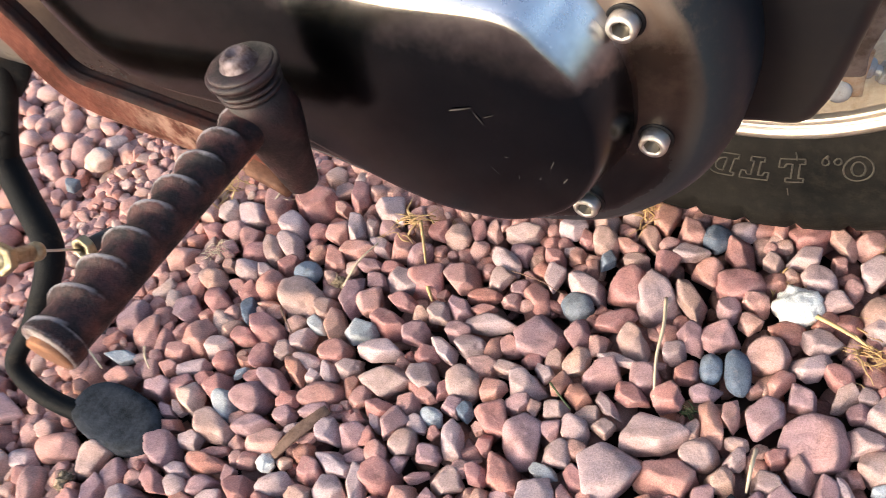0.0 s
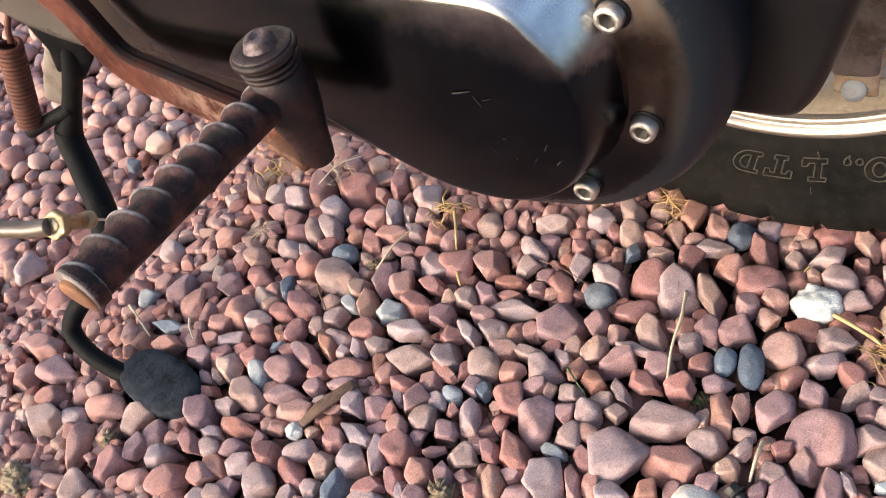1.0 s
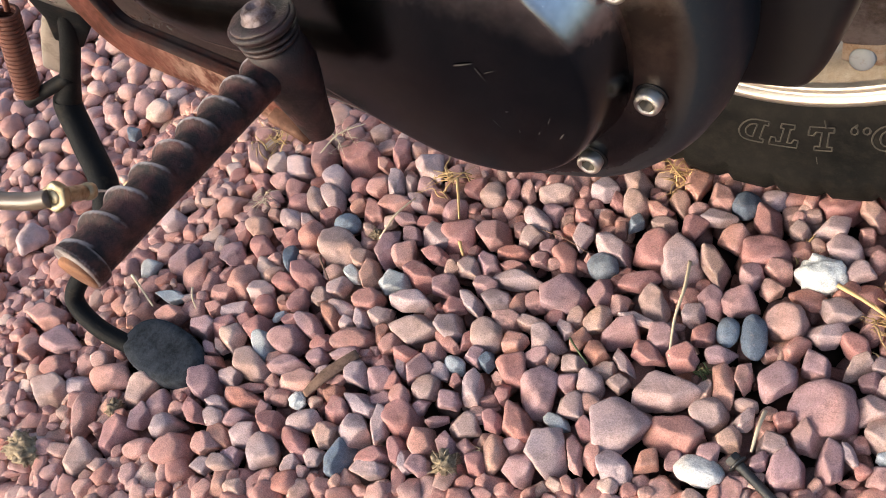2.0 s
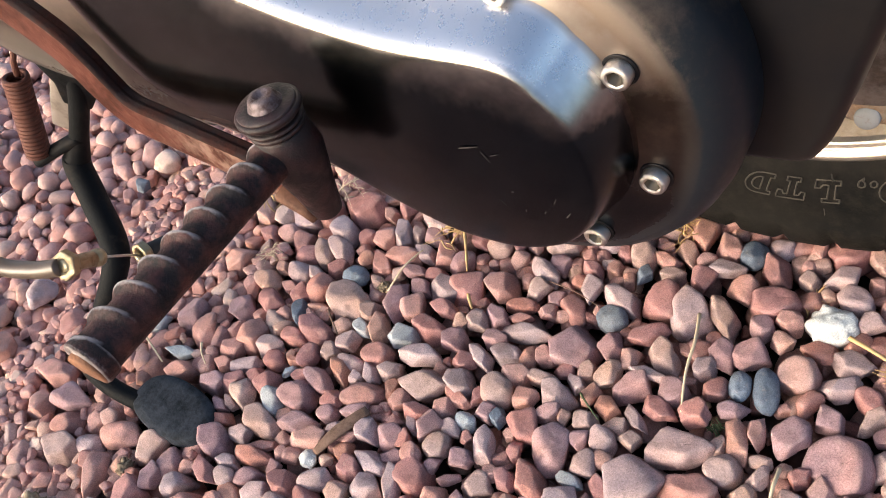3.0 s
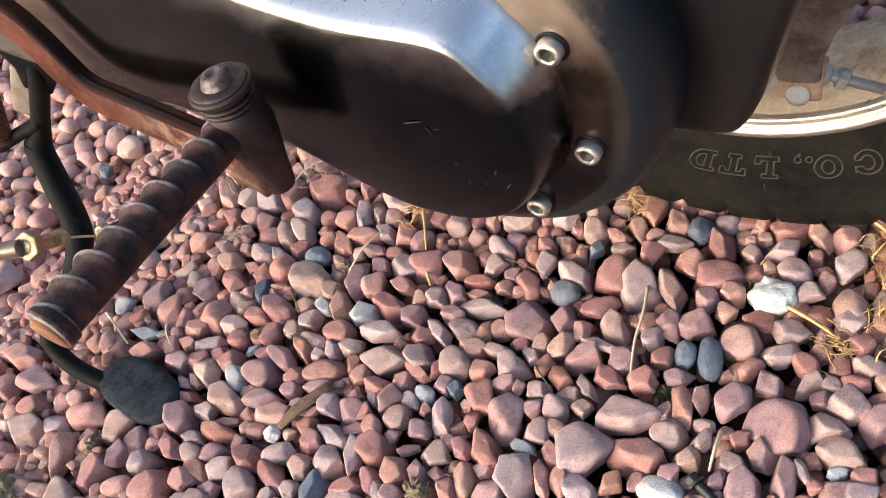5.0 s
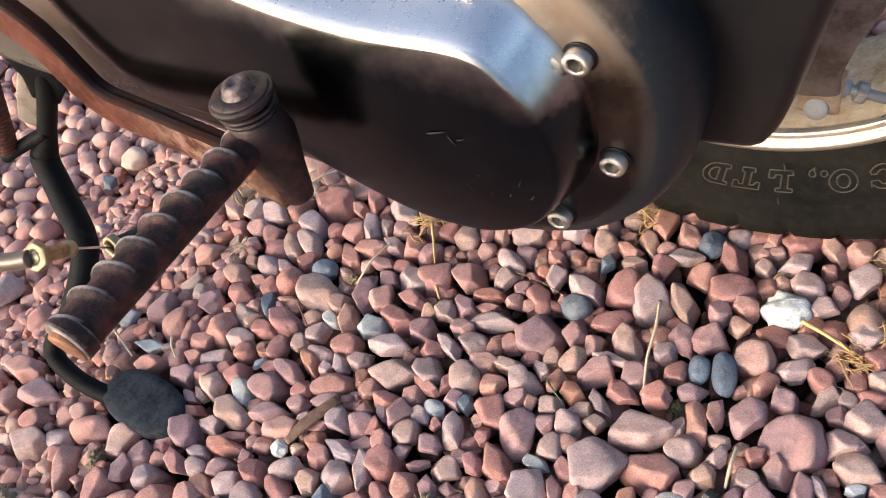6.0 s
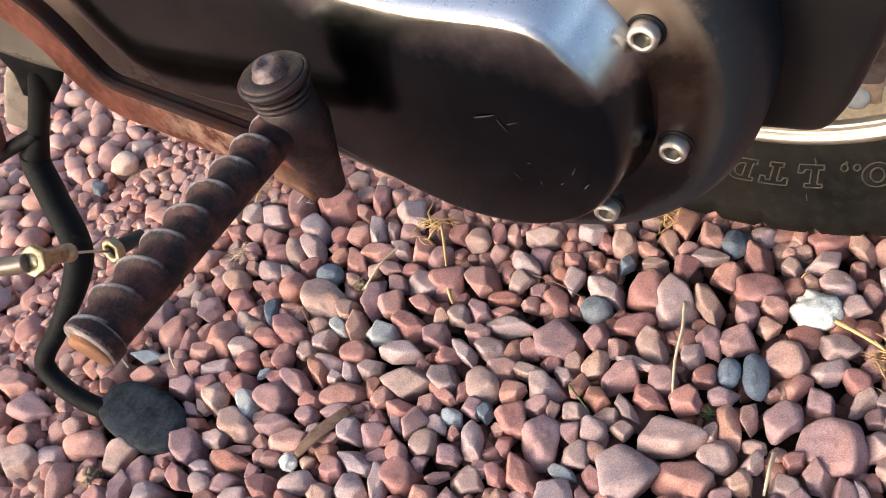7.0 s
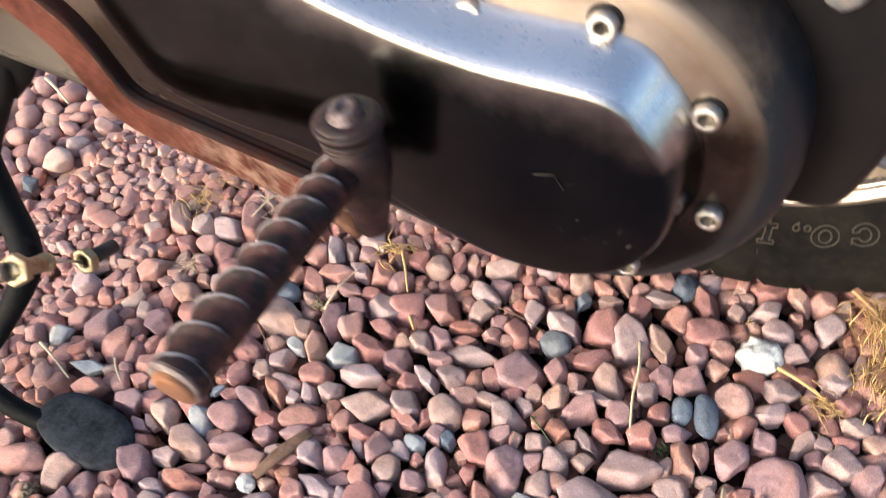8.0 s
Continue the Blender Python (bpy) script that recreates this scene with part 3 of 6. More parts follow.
# ---- rear wheel ----
AX, AZ, WY = -0.055, 0.247, 0.458
spin = Matrix.Translation((AX, WY, AZ)) @ Matrix.Rotation(radians(90), 4, "X")
TURNS = 288
prof = [(0.160, 0.0385), (0.164, 0.0425), (0.170, 0.0450), (0.180, 0.0472), (0.192, 0.0485), (0.205, 0.0488), (0.217, 0.0485), (0.219, 0.0492), (0.228, 0.0485), (0.236, 0.0465), (0.243, 0.0430),
        (0.2485, 0.0380), (0.2515, 0.0330), (0.2550, 0.0220), (0.2575, 0.0100), (0.2580, 0.0)]
prof = prof + [(r, -h) for r, h in prof[-2::-1]]
bm = bmesh.new()
rings = []
for r, h in prof:
    ring = []
    for k in range(TURNS):
        rr, hh = r, h
        lug = (k + (3 if h < 0 else 0)) % 6
        if r > 0.2200 and abs(h) > 0.015 and lug == 0:
            rr -= 0.0018 * min(1, (r - 0.2200) / 0.012)
            hh -= math.copysign(0.0034 * min(1, (r - 0.2200) / 0.009), h)
        a = 2 * math.pi * k / TURNS
        ring.append(spin @ Vector((rr * math.cos(a), rr * math.sin(a), hh)))
    rings.append(ring)
loft(bm, rings)
tyre = fix(part("tyre", bm, tyre_rubber, scooter, "dusty black tyre with raised outline lettering"))
bm = bmesh.new()
lathe(bm, [(0.158, 0.030), (0.1600, 0.0395), (0.1618, 0.0420), (0.1628, 0.0440), (0.1620, 0.0458), (0.1600, 0.0465), (0.1575, 0.0455), (0.1560, 0.0432), (0.1545, 0.0422), (0.1525, 0.0425), (0.1510, 0.0412),
           (0.1500, 0.0385), (0.1470, 0.0345), (0.1440, 0.0290), (0.1425, 0.0200), (0.1420, 0.0), (0.1425, -0.0200), (0.1440, -0.0290), (0.1470, -0.0345), (0.1500, -0.0385), (0.1560, -0.0432), (0.1600, -0.0465),
           (0.1628, -0.0440), (0.1600, -0.0395), (0.158, -0.030), (0.152, -0.02), (0.152, 0.02)], spin, 160, (False, False), True)
rim = second(fix(part("rim", bm, rim_alloy, scooter, "silver alloy rim with stepped lip, dusty and tinted by reflected ground inside")), dust_and_reflection_barrel, lambda f: f.center.y > WY - 0.037)
bm = bmesh.new()
lathe(bm, [(0.02, 0.085), (0.052, 0.082), (0.060, 0.074), (0.062, 0.03), (0.055, -0.03), (0.03, -0.045)], spin, 48)
fix(part("wheel_hub", bm, dark_case, scooter))
for k in range(3):
    a = radians((60, 120, 200)[k])
    bm = bmesh.new()
    d = Vector((math.cos(a), 0, math.sin(a)))
    sweep(bm, [Vector((AX, WY, AZ)) + d * r for r in (0.05, 0.08, 0.11, 0.1435)], section("box", 0.011, 0.017, 20), up=(0, 1, 0))
    fix(part("spoke", bm, rim_alloy, scooter))


LETTERS = {
    "L": [[(0, 0), (0.92, 0), (0.92, 0.36), (0.74, 0.36), (0.66, 0.2), (0.44, 0.2), (0.44, 0.82), (0.62, 0.82), (0.62, 1), (0, 1), (0, 0.82), (0.18, 0.82), (0.18, 0.2), (0, 0.2)]],
    "T": [[(0.24, 0), (0.76, 0), (0.76, 0.18), (0.63, 0.18), (0.63, 0.8), (0.78, 0.8), (0.84, 0.64), (1, 0.64), (1, 1), (0, 1), (0, 0.64), (0.16, 0.64), (0.22, 0.8), (0.37, 0.8), (0.37, 0.18), (0.24, 0.18)]],
}


def bow(w, h, x0, y0, start=-90, end=90, count=10):
    return [(x0 + w * math.cos(radians(start + (end - start) * k / (count - 1))), y0 + h * math.sin(radians(start + (end - start) * k / (count - 1)))) for k in range(count)]


LETTERS["D"] = [[(0, 0)] + bow(0.5, 0.5, 0.52, 0.5) + [(0, 1), (0, 0.82), (0.15, 0.82), (0.15, 0.18), (0, 0.18)], [(0.42, 0.2)] + bow(0.27, 0.3, 0.5, 0.5) + [(0.42, 0.8)]]
LETTERS["O"] = [bow(0.52, 0.5, 0.5, 0.5, 0, 340, 18), bow(0.24, 0.3, 0.5, 0.5, 0, 335, 14)]
LETTERS["C"] = [bow(0.52, 0.5, 0.52, 0.5, 35, 325, 16) + [(0.95, 0.36), (0.72, 0.36)] + bow(0.24, 0.3, 0.52, 0.5, 320, 60, 12) + [(0.72, 0.62), (0.98, 0.62), (0.98, 0.86)]]
LETTERS["."] = [bow(0.13, 0.13, 0.15, 0.14, 0, 330, 8)]
LETTERS[","] = [bow(0.13, 0.13, 0.15, 0.14, 0, 250, 7) + [(0.05, -0.12), (0.25, 0.02)]]


def tread_letter(ch, angle, height, radius):
    """One raised outline slab-serif letter on the tyre wall, its head towards the tread."""
    bm = bmesh.new()
    for loop in LETTERS[ch]:
        pts = []
        for k, (u, v) in enumerate(loop):
            u2, v2 = loop[(k + 1) % len(loop)]
            pts += [(u + (u2 - u) * s, v + (v2 - v) * s) for s in (0, 0.34, 0.67)]
        ring = []
        for u, v in pts:
            r = radius + v * height
            a = angle - (u - 0.5 + 0.22 * (v - 0.5)) * height * 0.92 / (radius + height / 2)
            base = float(np.interp(r, (0.170, 0.180, 0.192, 0.205, 0.217), (0.0450, 0.0472, 0.0485, 0.0488, 0.0485)))
            ring.append(Vector((AX + r * math.sin(a), WY - base - 0.0002, AZ - r * math.cos(a))))
        rings = []
        for i, p in enumerate(ring):
            t = (ring[(i + 1) % len(ring)] - ring[i - 1]).normalized()
            side = t.cross(Vector((0, 1, 0))).normalized()
            rings.append([p + side * 0.00055, p + Vector((0, -0.0006, 0)), p - side * 0.00055, p + Vector((0, 0.0006, 0))])
        loft(bm, rings, closed=True)
    return part("letter", bm, letter_rubber, tyre)


def wheel_angle(x):
    return math.asin((x - AX) / 0.186)


for ch, x in (("D", -0.0662), ("T", -0.0467), ("L", -0.0272), (",", -0.0135), (".", -0.0068), ("O", 0.0090), ("C", 0.0300)):
    tread_letter(ch, wheel_angle(x), 0.0172, 0.1770)
for r0, x in ((0.200, -0.030), (0.170, -0.022)):
    bm = bmesh.new()
    a = wheel_angle(x)
    sweep(bm, [(AX + (r0 + s) * math.sin(a), WY - 0.0484, AZ - (r0 + s) * math.cos(a)) for s in (0, 0.003, 0.006)], section("round", 0.0004, 0.0006, 6), up=(0, -1, 0))
    part("mould_mark", bm, letter_rubber, tyre)

# ---- brake lever by the wheel ----
bm = bmesh.new()
sweep(bm, catmull([(0.016, 0.372, 0.262), (0.010, 0.374, 0.232), (0.001, 0.377, 0.205), (-0.004, 0.380, 0.182), (-0.0035, 0.383, 0.165)], 6), section("box", 0.0125, 0.0045, 20, 4), up=(0, -1, 0), scale=lambda s: 1.35 - 0.5 * s)
brake_arm = fix(part("brake_lever", bm, greasy, scooter, "greasy cast alloy brake lever"))
bm = bmesh.new()
sweep(bm, catmull([(-0.001, 0.3875, 0.176), (-0.0035, 0.3885, 0.158), (-0.004, 0.389, 0.146)], 4), section("box", 0.0105, 0.0022, 20, 3), up=(0, -1, 0))
part("clevis", bm, tan_plate, brake_arm, "tan zinc clevis plate")
bm = bmesh.new()
lathe(bm, [(0.0062, -0.002), (0.0062, 0.0006), (0.0057, 0.0011), (0.003, 0.0012)], aim((-0.0042, 0.3858, 0.1500), (0.0, -0.95, 0.3)), 24)
part("clevis_pin", bm, zinc, brake_arm)
bm = bmesh.new()
sweep(bm, [(0.001, 0.392, 0.162), (0.012, 0.394, 0.1575), (0.034, 0.398, 0.149)], section("round", 0.0028, 0.0028, 14))
part("brake_rod", bm, zinc, brake_arm, "threaded grey zinc brake rod")
bm = bmesh.new()
hexagon(bm, 0.0105, 0.005, aim((0.0125, 0.3942, 0.1573), (0.022, 0.004, -0.0085)))
part("adjuster_nut", bm, zinc, brake_arm)
bm = bmesh.new()
lathe(bm, [(0.0046, 0), (0.0052, 0.001), (0.0052, 0.010), (0.0044, 0.011)], aim((-0.001, 0.3915, 0.1628), (0.022, 0.004, -0.0085)), 20)
part("trunnion", bm, zinc, brake_arm)

# ---- kick lever ----
bm = bmesh.new()
# centre line as (x, y, z, half height of the bar)
lever = catmull([(-0.400, 0.2205, 0.3540, 0.0120), (-0.345, 0.2143, 0.3245, 0.0120), (-0.315, 0.2110, 0.3065, 0.0123), (-0.305, 0.2098, 0.2960, 0.0118), (-0.299, 0.2090, 0.2840, 0.0115), (-0.2925, 0.2083, 0.2735, 0.0112), (-0.281, 0.2070, 0.2677, 0.0106),
                 (-0.262, 0.2050, 0.2655, 0.0105), (-0.240, 0.2025, 0.2637, 0.0105), (-0.215, 0.1995, 0.2620, 0.0102), (-0.172, 0.1945, 0.2590, 0.0095)], 7)
rings = []
for k, q in enumerate(lever):
    t = lever[min(k + 1, len(lever) - 1)] - lever[max(k - 1, 0)]
    t = Vector((t[0], 0, t[2])).normalized()
    rise = Vector((-t.z, 0, t.x))
    rings.append([Vector(q[:3]) + Vector((0, 1, 0.10)) * u * 0.0046 + rise * v * q[3] * (1 - 0.10 * (u > 0)) for u, v in section("box", 1, 1, 40, 9)])
loft(bm, rings, (True, True))
kick = second(fix(part("kick_lever", bm, rust_arm, scooter, "rust-brown forged kick lever arm, darker on top")), dark_rust, lambda f: f.index % 40 in range(5, 15))
BX, BY = -0.1625, 0.1915
bm = bmesh.new()
lathe(bm, [(0.0046, 0.2512), (0.0060, 0.2522), (0.0068, 0.256), (0.0084, 0.266), (0.0108, 0.277), (0.0124, 0.286), (0.0116, 0.2920), (0.0107, 0.2968), (0.0100, 0.2978)], pose(BX, BY, 0, 0, 0, 0), 40)
boss = part("pivot_boss", bm, rust_boss, kick, "dark rusty pivot boss")
bm = bmesh.new()
sweep(bm, [(BX - 0.020, BY + 0.000, 0.2590), (BX - 0.008, BY - 0.001, 0.2545), (BX - 0.002, BY - 0.002, 0.2525)], section("box", 0.0060, 0.0026, 20, 4))
part("peg_fork", bm, lug_rust, kick, "fork lug worn to bare rusty steel")
for r, z, h in ((0.0112, 0.2982, 0.0020), (0.0116, 0.3010, 0.0016), (0.0108, 0.3032, 0.0012), (0.0128, 0.3048, 0.0028)):
    bm = bmesh.new()
    lathe(bm, [(r - 0.0008, z), (r, z + h * 0.25), (r, z + h * 0.75), (r - 0.0008, z + h)], pose(BX, BY, 0), 36)
    part("washer", bm, rust_boss, kick)
bm = bmesh.new()
lathe(bm, [(0.0100, 0.3070), (0.0115, 0.3078), (0.0112, 0.3086), (0.0072, 0.3088)], pose(BX, BY, 0), 36)
part("cap_washer", bm, rust_boss, kick)
bm = bmesh.new()
lathe(bm, [(0.0070, 0.3080), (0.0068, 0.3088), (0.0060, 0.3094), (0.0057, 0.3112), (0.0047, 0.3126), (0.0030, 0.3130), (0.0021, 0.3116)], pose(BX, BY, 0), 36)
part("pivot_bolt", bm, worn_button, kick, "round-headed pivot bolt worn to bare steel")
# folding foot peg with cast ridges
bm = bmesh.new()
PEG = 0.0985
rings = []
COUNT = 260
for k in range(COUNT + 1):
    s = k / COUNT
    y = -s * PEG
    ridge = (s * 8.6 + 0.15) % 1.0
    bulge = math.exp(-((ridge - 0.5) / (0.13 if ridge < 0.5 else 0.21)) ** 2)
    r = 0.0074 + 0.0012 * s
    if s > 0.955:
        bulge = max(0.0, 1.0 - max(0, s - 0.992) * 60)
    ring = []
    for j in range(36):
        a = 2 * math.pi * j / 36
        c, d = math.cos(a), math.sin(a)
        side = min(1.0, max(0.0, 0.55 - 0.55 * c + 0.45 * d))
        rr = r + 0.0026 * bulge * (side if s < 0.955 else 0.4)
        skew = 1 - max(0.0, s - 0.9) * 10
        ring.append((rr * c, y + (0.0030 * c + 0.0016 * d) * skew, rr * d * (1.0 if d > 0 else 0.86)))
    rings.append(ring)
loft(bm, rings, (True, True))
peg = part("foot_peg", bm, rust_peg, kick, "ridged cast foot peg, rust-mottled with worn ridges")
peg.matrix_basis = pose(BX - 0.001, BY - 0.006, 0.2875, -3.0, 0, -1.5)
bm = bmesh.new()
lathe(bm, [(0.0074, -0.0040), (0.0075, 0.0002), (0.0070, 0.0010), (0.0050, 0.0013)], aim((BX - 0.0040, BY - 0.0060 - PEG, 0.2908), (0.02, -1, -0.08)), 32)
part("peg_end", bm, bare_rust, kick, "peg end worn to orange rusty metal")

# ---- side stand ----
bm = bmesh.new()
leg = catmull([(-0.455, 0.275, 0.240), (-0.466, 0.268, 0.2046), (-0.489, 0.264, 0.1744), (-0.517, 0.257, 0.1400), (-0.522, 0.252, 0.1300), (-0.5054, 0.238, 0.1105), (-0.4743, 0.212, 0.0859), (-0.484, 0.176, 0.054), (-0.497, 0.152, 0.035), (-0.493, 0.144, 0.024), (-0.474, 0.1395, 0.014), (-0.452, 0.140, 0.004), (-0.435, 0.143, -0.002)], 7)
sweep(bm, leg, section("round", 0.0105, 0.0105, 18), up=(0.9, 0.3, 0.2), scale=lambda s: 0.66 if s < 0.2 else (0.66 + 3.4 * (s - 0.2) if s < 0.3 else (1.0 if s < 0.5 else max(0.68, 1.0 - 3.6 * (s - 0.5)))))
stand = fix(part("side_stand", bm, black_coat, scooter, "black-coated bent steel side stand"))
bm = bmesh.new()
q = pose(-0.4120, 0.1462, 0.0035, -1.2, 1.7, -6)
rings = []
for k, h in ((0.95, -0.008), (1.0, -0.006), (1.0, 0.0010), (0.985, 0.0030), (0.95, 0.0042), (0.70, 0.0048), (0.35, 0.0050)):
    rings.append([q @ Vector((k * u, k * v, h)) for u, v in section("box", 0.0400, 0.0215, 44, 2.4)])
loft(bm, rings, (True, True))
part("foot_pad", bm, pad_rubber, stand, "scuffed round black rubber foot pad")
bm = bmesh.new()
sweep(bm, catmull([(-0.500, 0.260, 0.158), (-0.526, 0.249, 0.149), (-0.545, 0.240, 0.142)], 4), section("round", 0.006, 0.005, 12))
part("spring_lug", bm, black_coat, stand)
bm = bmesh.new()
a, d = Vector((-0.538, 0.2395, 0.147)), Vector((-0.514, 0.259, 0.218)) - Vector((-0.538, 0.2395, 0.147))
q = aim(a, d)
coil = [q @ Vector((0.0078 * math.cos(t * 0.42), 0.0078 * math.sin(t * 0.42), 0.004 + (d.length - 0.008) * t / 300)) for t in range(301)]
sweep(bm, coil, section("round", 0.0017, 0.0017, 6), up=tuple(d.normalized()))
fix(part("stand_spring", bm, rust_spring, scooter, "rusted coil return spring"))
bm = bmesh.new()
sweep(bm, [(-0.514, 0.259, 0.214), (-0.511, 0.262, 0.224), (-0.506, 0.270, 0.236), (-0.50, 0.30, 0.25)], section("round", 0.0022, 0.0022, 8))
fix(part("spring_hook", bm, rust_spring, scooter))
bm = bmesh.new()
sweep(bm, [(-0.452, 0.270, 0.250), (-0.4545, 0.2685, 0.2200), (-0.4640, 0.2675, 0.2050), (-0.4780, 0.2655, 0.1880)], section("box", 0.019, 0.0045, 20, 5), up=(0.5, -0.85, 0), scale=lambda s: 1.25 - 0.75 * s)
fix(part("stand_bracket", bm, black_coat, scooter, "black steel bracket that carries the stand"))
bm = bmesh.new()
sweep(bm, catmull([(-0.500, 0.310, 0.245), (-0.528, 0.304, 0.190), (-0.570, 0.300, 0.150), (-0.607, 0.298, 0.112)], 5), section("box", 0.014, 0.0040, 20, 5), up=(0.5, -0.85, 0.1), scale=lambda s: 1.1 - 0.25 * s)
fix(part("frame_plate", bm, plate_grey, scooter, "grey dusty steel frame plate behind the stand"))

# ---- brake cable with its adjuster ----
bm = bmesh.new()
sweep(bm, catmull([(-0.47, 0.175, 0.36), (-0.465, 0.145, 0.29), (-0.440, 0.132, 0.225), (-0.405, 0.136, 0.196), (-0.378, 0.143, 0.1915), (-0.358, 0.1495, 0.1935)], 8), section("round", 0.0052, 0.0052, 16), up=(0.3, 0.2, 1))
cable = fix(part("brake_cable", bm, hose, scooter, "tan sleeved control cable with brass fittings"))
way = (-0.0085, 0.0250, -0.0235)
ca = Vector((-0.3555, 0.1500, 0.1945))
wd = Vector(way).normalized()
bm = bmesh.new()
hexagon(bm, 0.0152, 0.0055, aim(ca, wd), 0.0035)
part("lock_nut", bm, brass, cable, "shiny yellow zinc hex nut")
bm = bmesh.new()
lathe(bm, [(0.0040, 0.0), (0.0046, 0.005), (0.0046, 0.022), (0.0040, 0.0225), (0.0040, 0.024), (0.0052, 0.0245), (0.0054, 0.0275), (0.0050, 0.029), (0.0020, 0.029)], aim(ca, wd), 20)
part("ferrule", bm, brass, cable)
tip = Vector((-0.3720, 0.1911, 0.1475))
bm = bmesh.new()
sweep(bm, [ca + wd * 0.028, (ca + wd * 0.04 + tip) / 2 + Vector((0, 0, -0.0005)), tip], section("round", 0.0008, 0.0008, 8))
part("inner_wire", bm, steel, cable)
nd = Vector((0.02, 0.91, -0.40)).normalized()
bm = bmesh.new()
hexagon(bm, 0.0142, 0.0055, aim(tip, nd), 0.0043)
part("end_nut", bm, brass, cable, "shiny brass end nut with open bore")
bm = bmesh.new()
sweep(bm, [tip + nd * 0.005, tip + nd * 0.014, tip + nd * 0.024], section("round", 0.0050, 0.0050, 16), scale=lambda s: 1 - 0.15 * s)
part("rubber_sleeve", bm, black_rubber, cable)

# ---- gravel ----
rng = random.Random(7)


def skin_normals(me):
    """Vertex normals weighted by face area, so that facets stay flat between rounded arrises."""
    co = np.empty(len(me.vertices) * 3)
    me.vertices.foreach_get("co", co)
    co = co.reshape(-1, 3)
    tri = np.empty(len(me.loops), int)
    me.loops.foreach_get("vertex_index", tri)
    tri = tri.reshape(-1, 3)
    n = np.cross(co[tri[:, 1]] - co[tri[:, 0]], co[tri[:, 2]] - co[tri[:, 0]])
    scale = np.maximum(np.linalg.norm(n, axis=1, keepdims=True), 1e-20)
    n = n * scale ** 0.3
    out = np.zeros_like(co)
    for k in range(3):
        np.add.at(out, tri[:, k], n)
    out /= np.maximum(np.linalg.norm(out, axis=1, keepdims=True), 1e-20)
    me.polygons.foreach_set("use_smooth", np.ones(len(me.polygons), bool))
    me.normals_split_custom_set_from_vertices(out.tolist())


def fitted(bm, name):
    """Ends a pebble: fits it to a box of half-size 1."""
    for axis in range(3):
        lo, hi = min(v.co[axis] for v in bm.verts), max(v.co[axis] for v in bm.verts)
        for v in bm.verts:
            v.co[axis] = (v.co[axis] - (lo + hi) / 2) * 2 / (hi - lo)
    me = bpy.data.meshes.new(name)
    bm.to_mesh(me)
    bm.free()
    skin_normals(me)
    return me


def pebble_mesh(name, seed, level, sharp=9.0, rough=1.0):
    """A broken, tumbled stone: flat faces that meet in rounded arrises, a flattish top, a chip or two."""
    r = random.Random(seed)
    planes = []
    sides = r.choice((4, 5, 5, 6, 6, 7))
    turn = r.uniform(0, 2 * math.pi)
    for k in range(sides):
        a = turn + 2 * math.pi * (k + r.uniform(-0.24, 0.24)) / sides
        planes.append((Vector((math.cos(a), math.sin(a), r.uniform(-0.25, 0.45))).normalized(), r.uniform(0.70, 1.0)))
    planes.append((Vector((r.gauss(0, 0.16), r.gauss(0, 0.16), 1)).normalized(), r.uniform(0.62, 0.85)))
    planes.append((Vector((r.gauss(0, 0.2), r.gauss(0, 0.2), -1)).normalized(), 0.8))
    for k in range(r.choice((1, 2, 2, 3))):
        a = r.uniform(0, 2 * math.pi)
        planes.append((Vector((math.cos(a), math.sin(a), r.uniform(0.5, 1.3))).normalized(), r.uniform(0.80, 0.93)))
    power = sharp * r.uniform(0.6, 1.5)
    off = Vector((r.uniform(-9, 9), r.uniform(-9, 9), r.uniform(-9, 9)))
    chips = []
    for k in range(r.choice((0, 1, 1, 2))):
        a = r.uniform(0, 2 * math.pi)
        chips.append((Vector((math.cos(a), math.sin(a), r.uniform(-0.1, 0.9))).normalized(), r.uniform(0.25, 0.45), r.uniform(0.05, 0.12)))
    bm = bmesh.new()
    bmesh.ops.create_icosphere(bm, subdivisions=level, radius=1.0)
    for v in bm.verts:
        d = v.co.normalized()
        q = sum(max(0.0, d.dot(nrm) / h) ** power for nrm, h in planes) ** (-1 / power)
        q *= 1 + rough * (0.055 * noise.noise(d * 1.6 + off) + 0.028 * noise.noise(d * 4.0 + off) + 0.012 * noise.noise(d * 9.0 + off))
        for c, w, deep in chips:
            q *= 1 - deep * max(0.0, 1 - (d - c).length / w) ** 0.6
        v.co = d * q
    return fitted(bm, name)


def cobble_mesh(name, seed, swell=0.16, lump=0.05):
    """A well-rounded stone."""
    r = random.Random(seed)
    bm = bmesh.new()
    bmesh.ops.create_icosphere(bm, subdivisions=4, radius=1.0)
    off = Vector((r.uniform(-9, 9), r.uniform(-9, 9), r.uniform(-9, 9)))
    for v in bm.verts:
        d = v.co.normalized()
        v.co = d * (1 + swell * noise.noise(d * 1.3 + off) + lump * noise.noise(d * 3.0 + off) + 0.3 * lump * noise.noise(d * 7.0 + off))
    return fitted(bm, name)


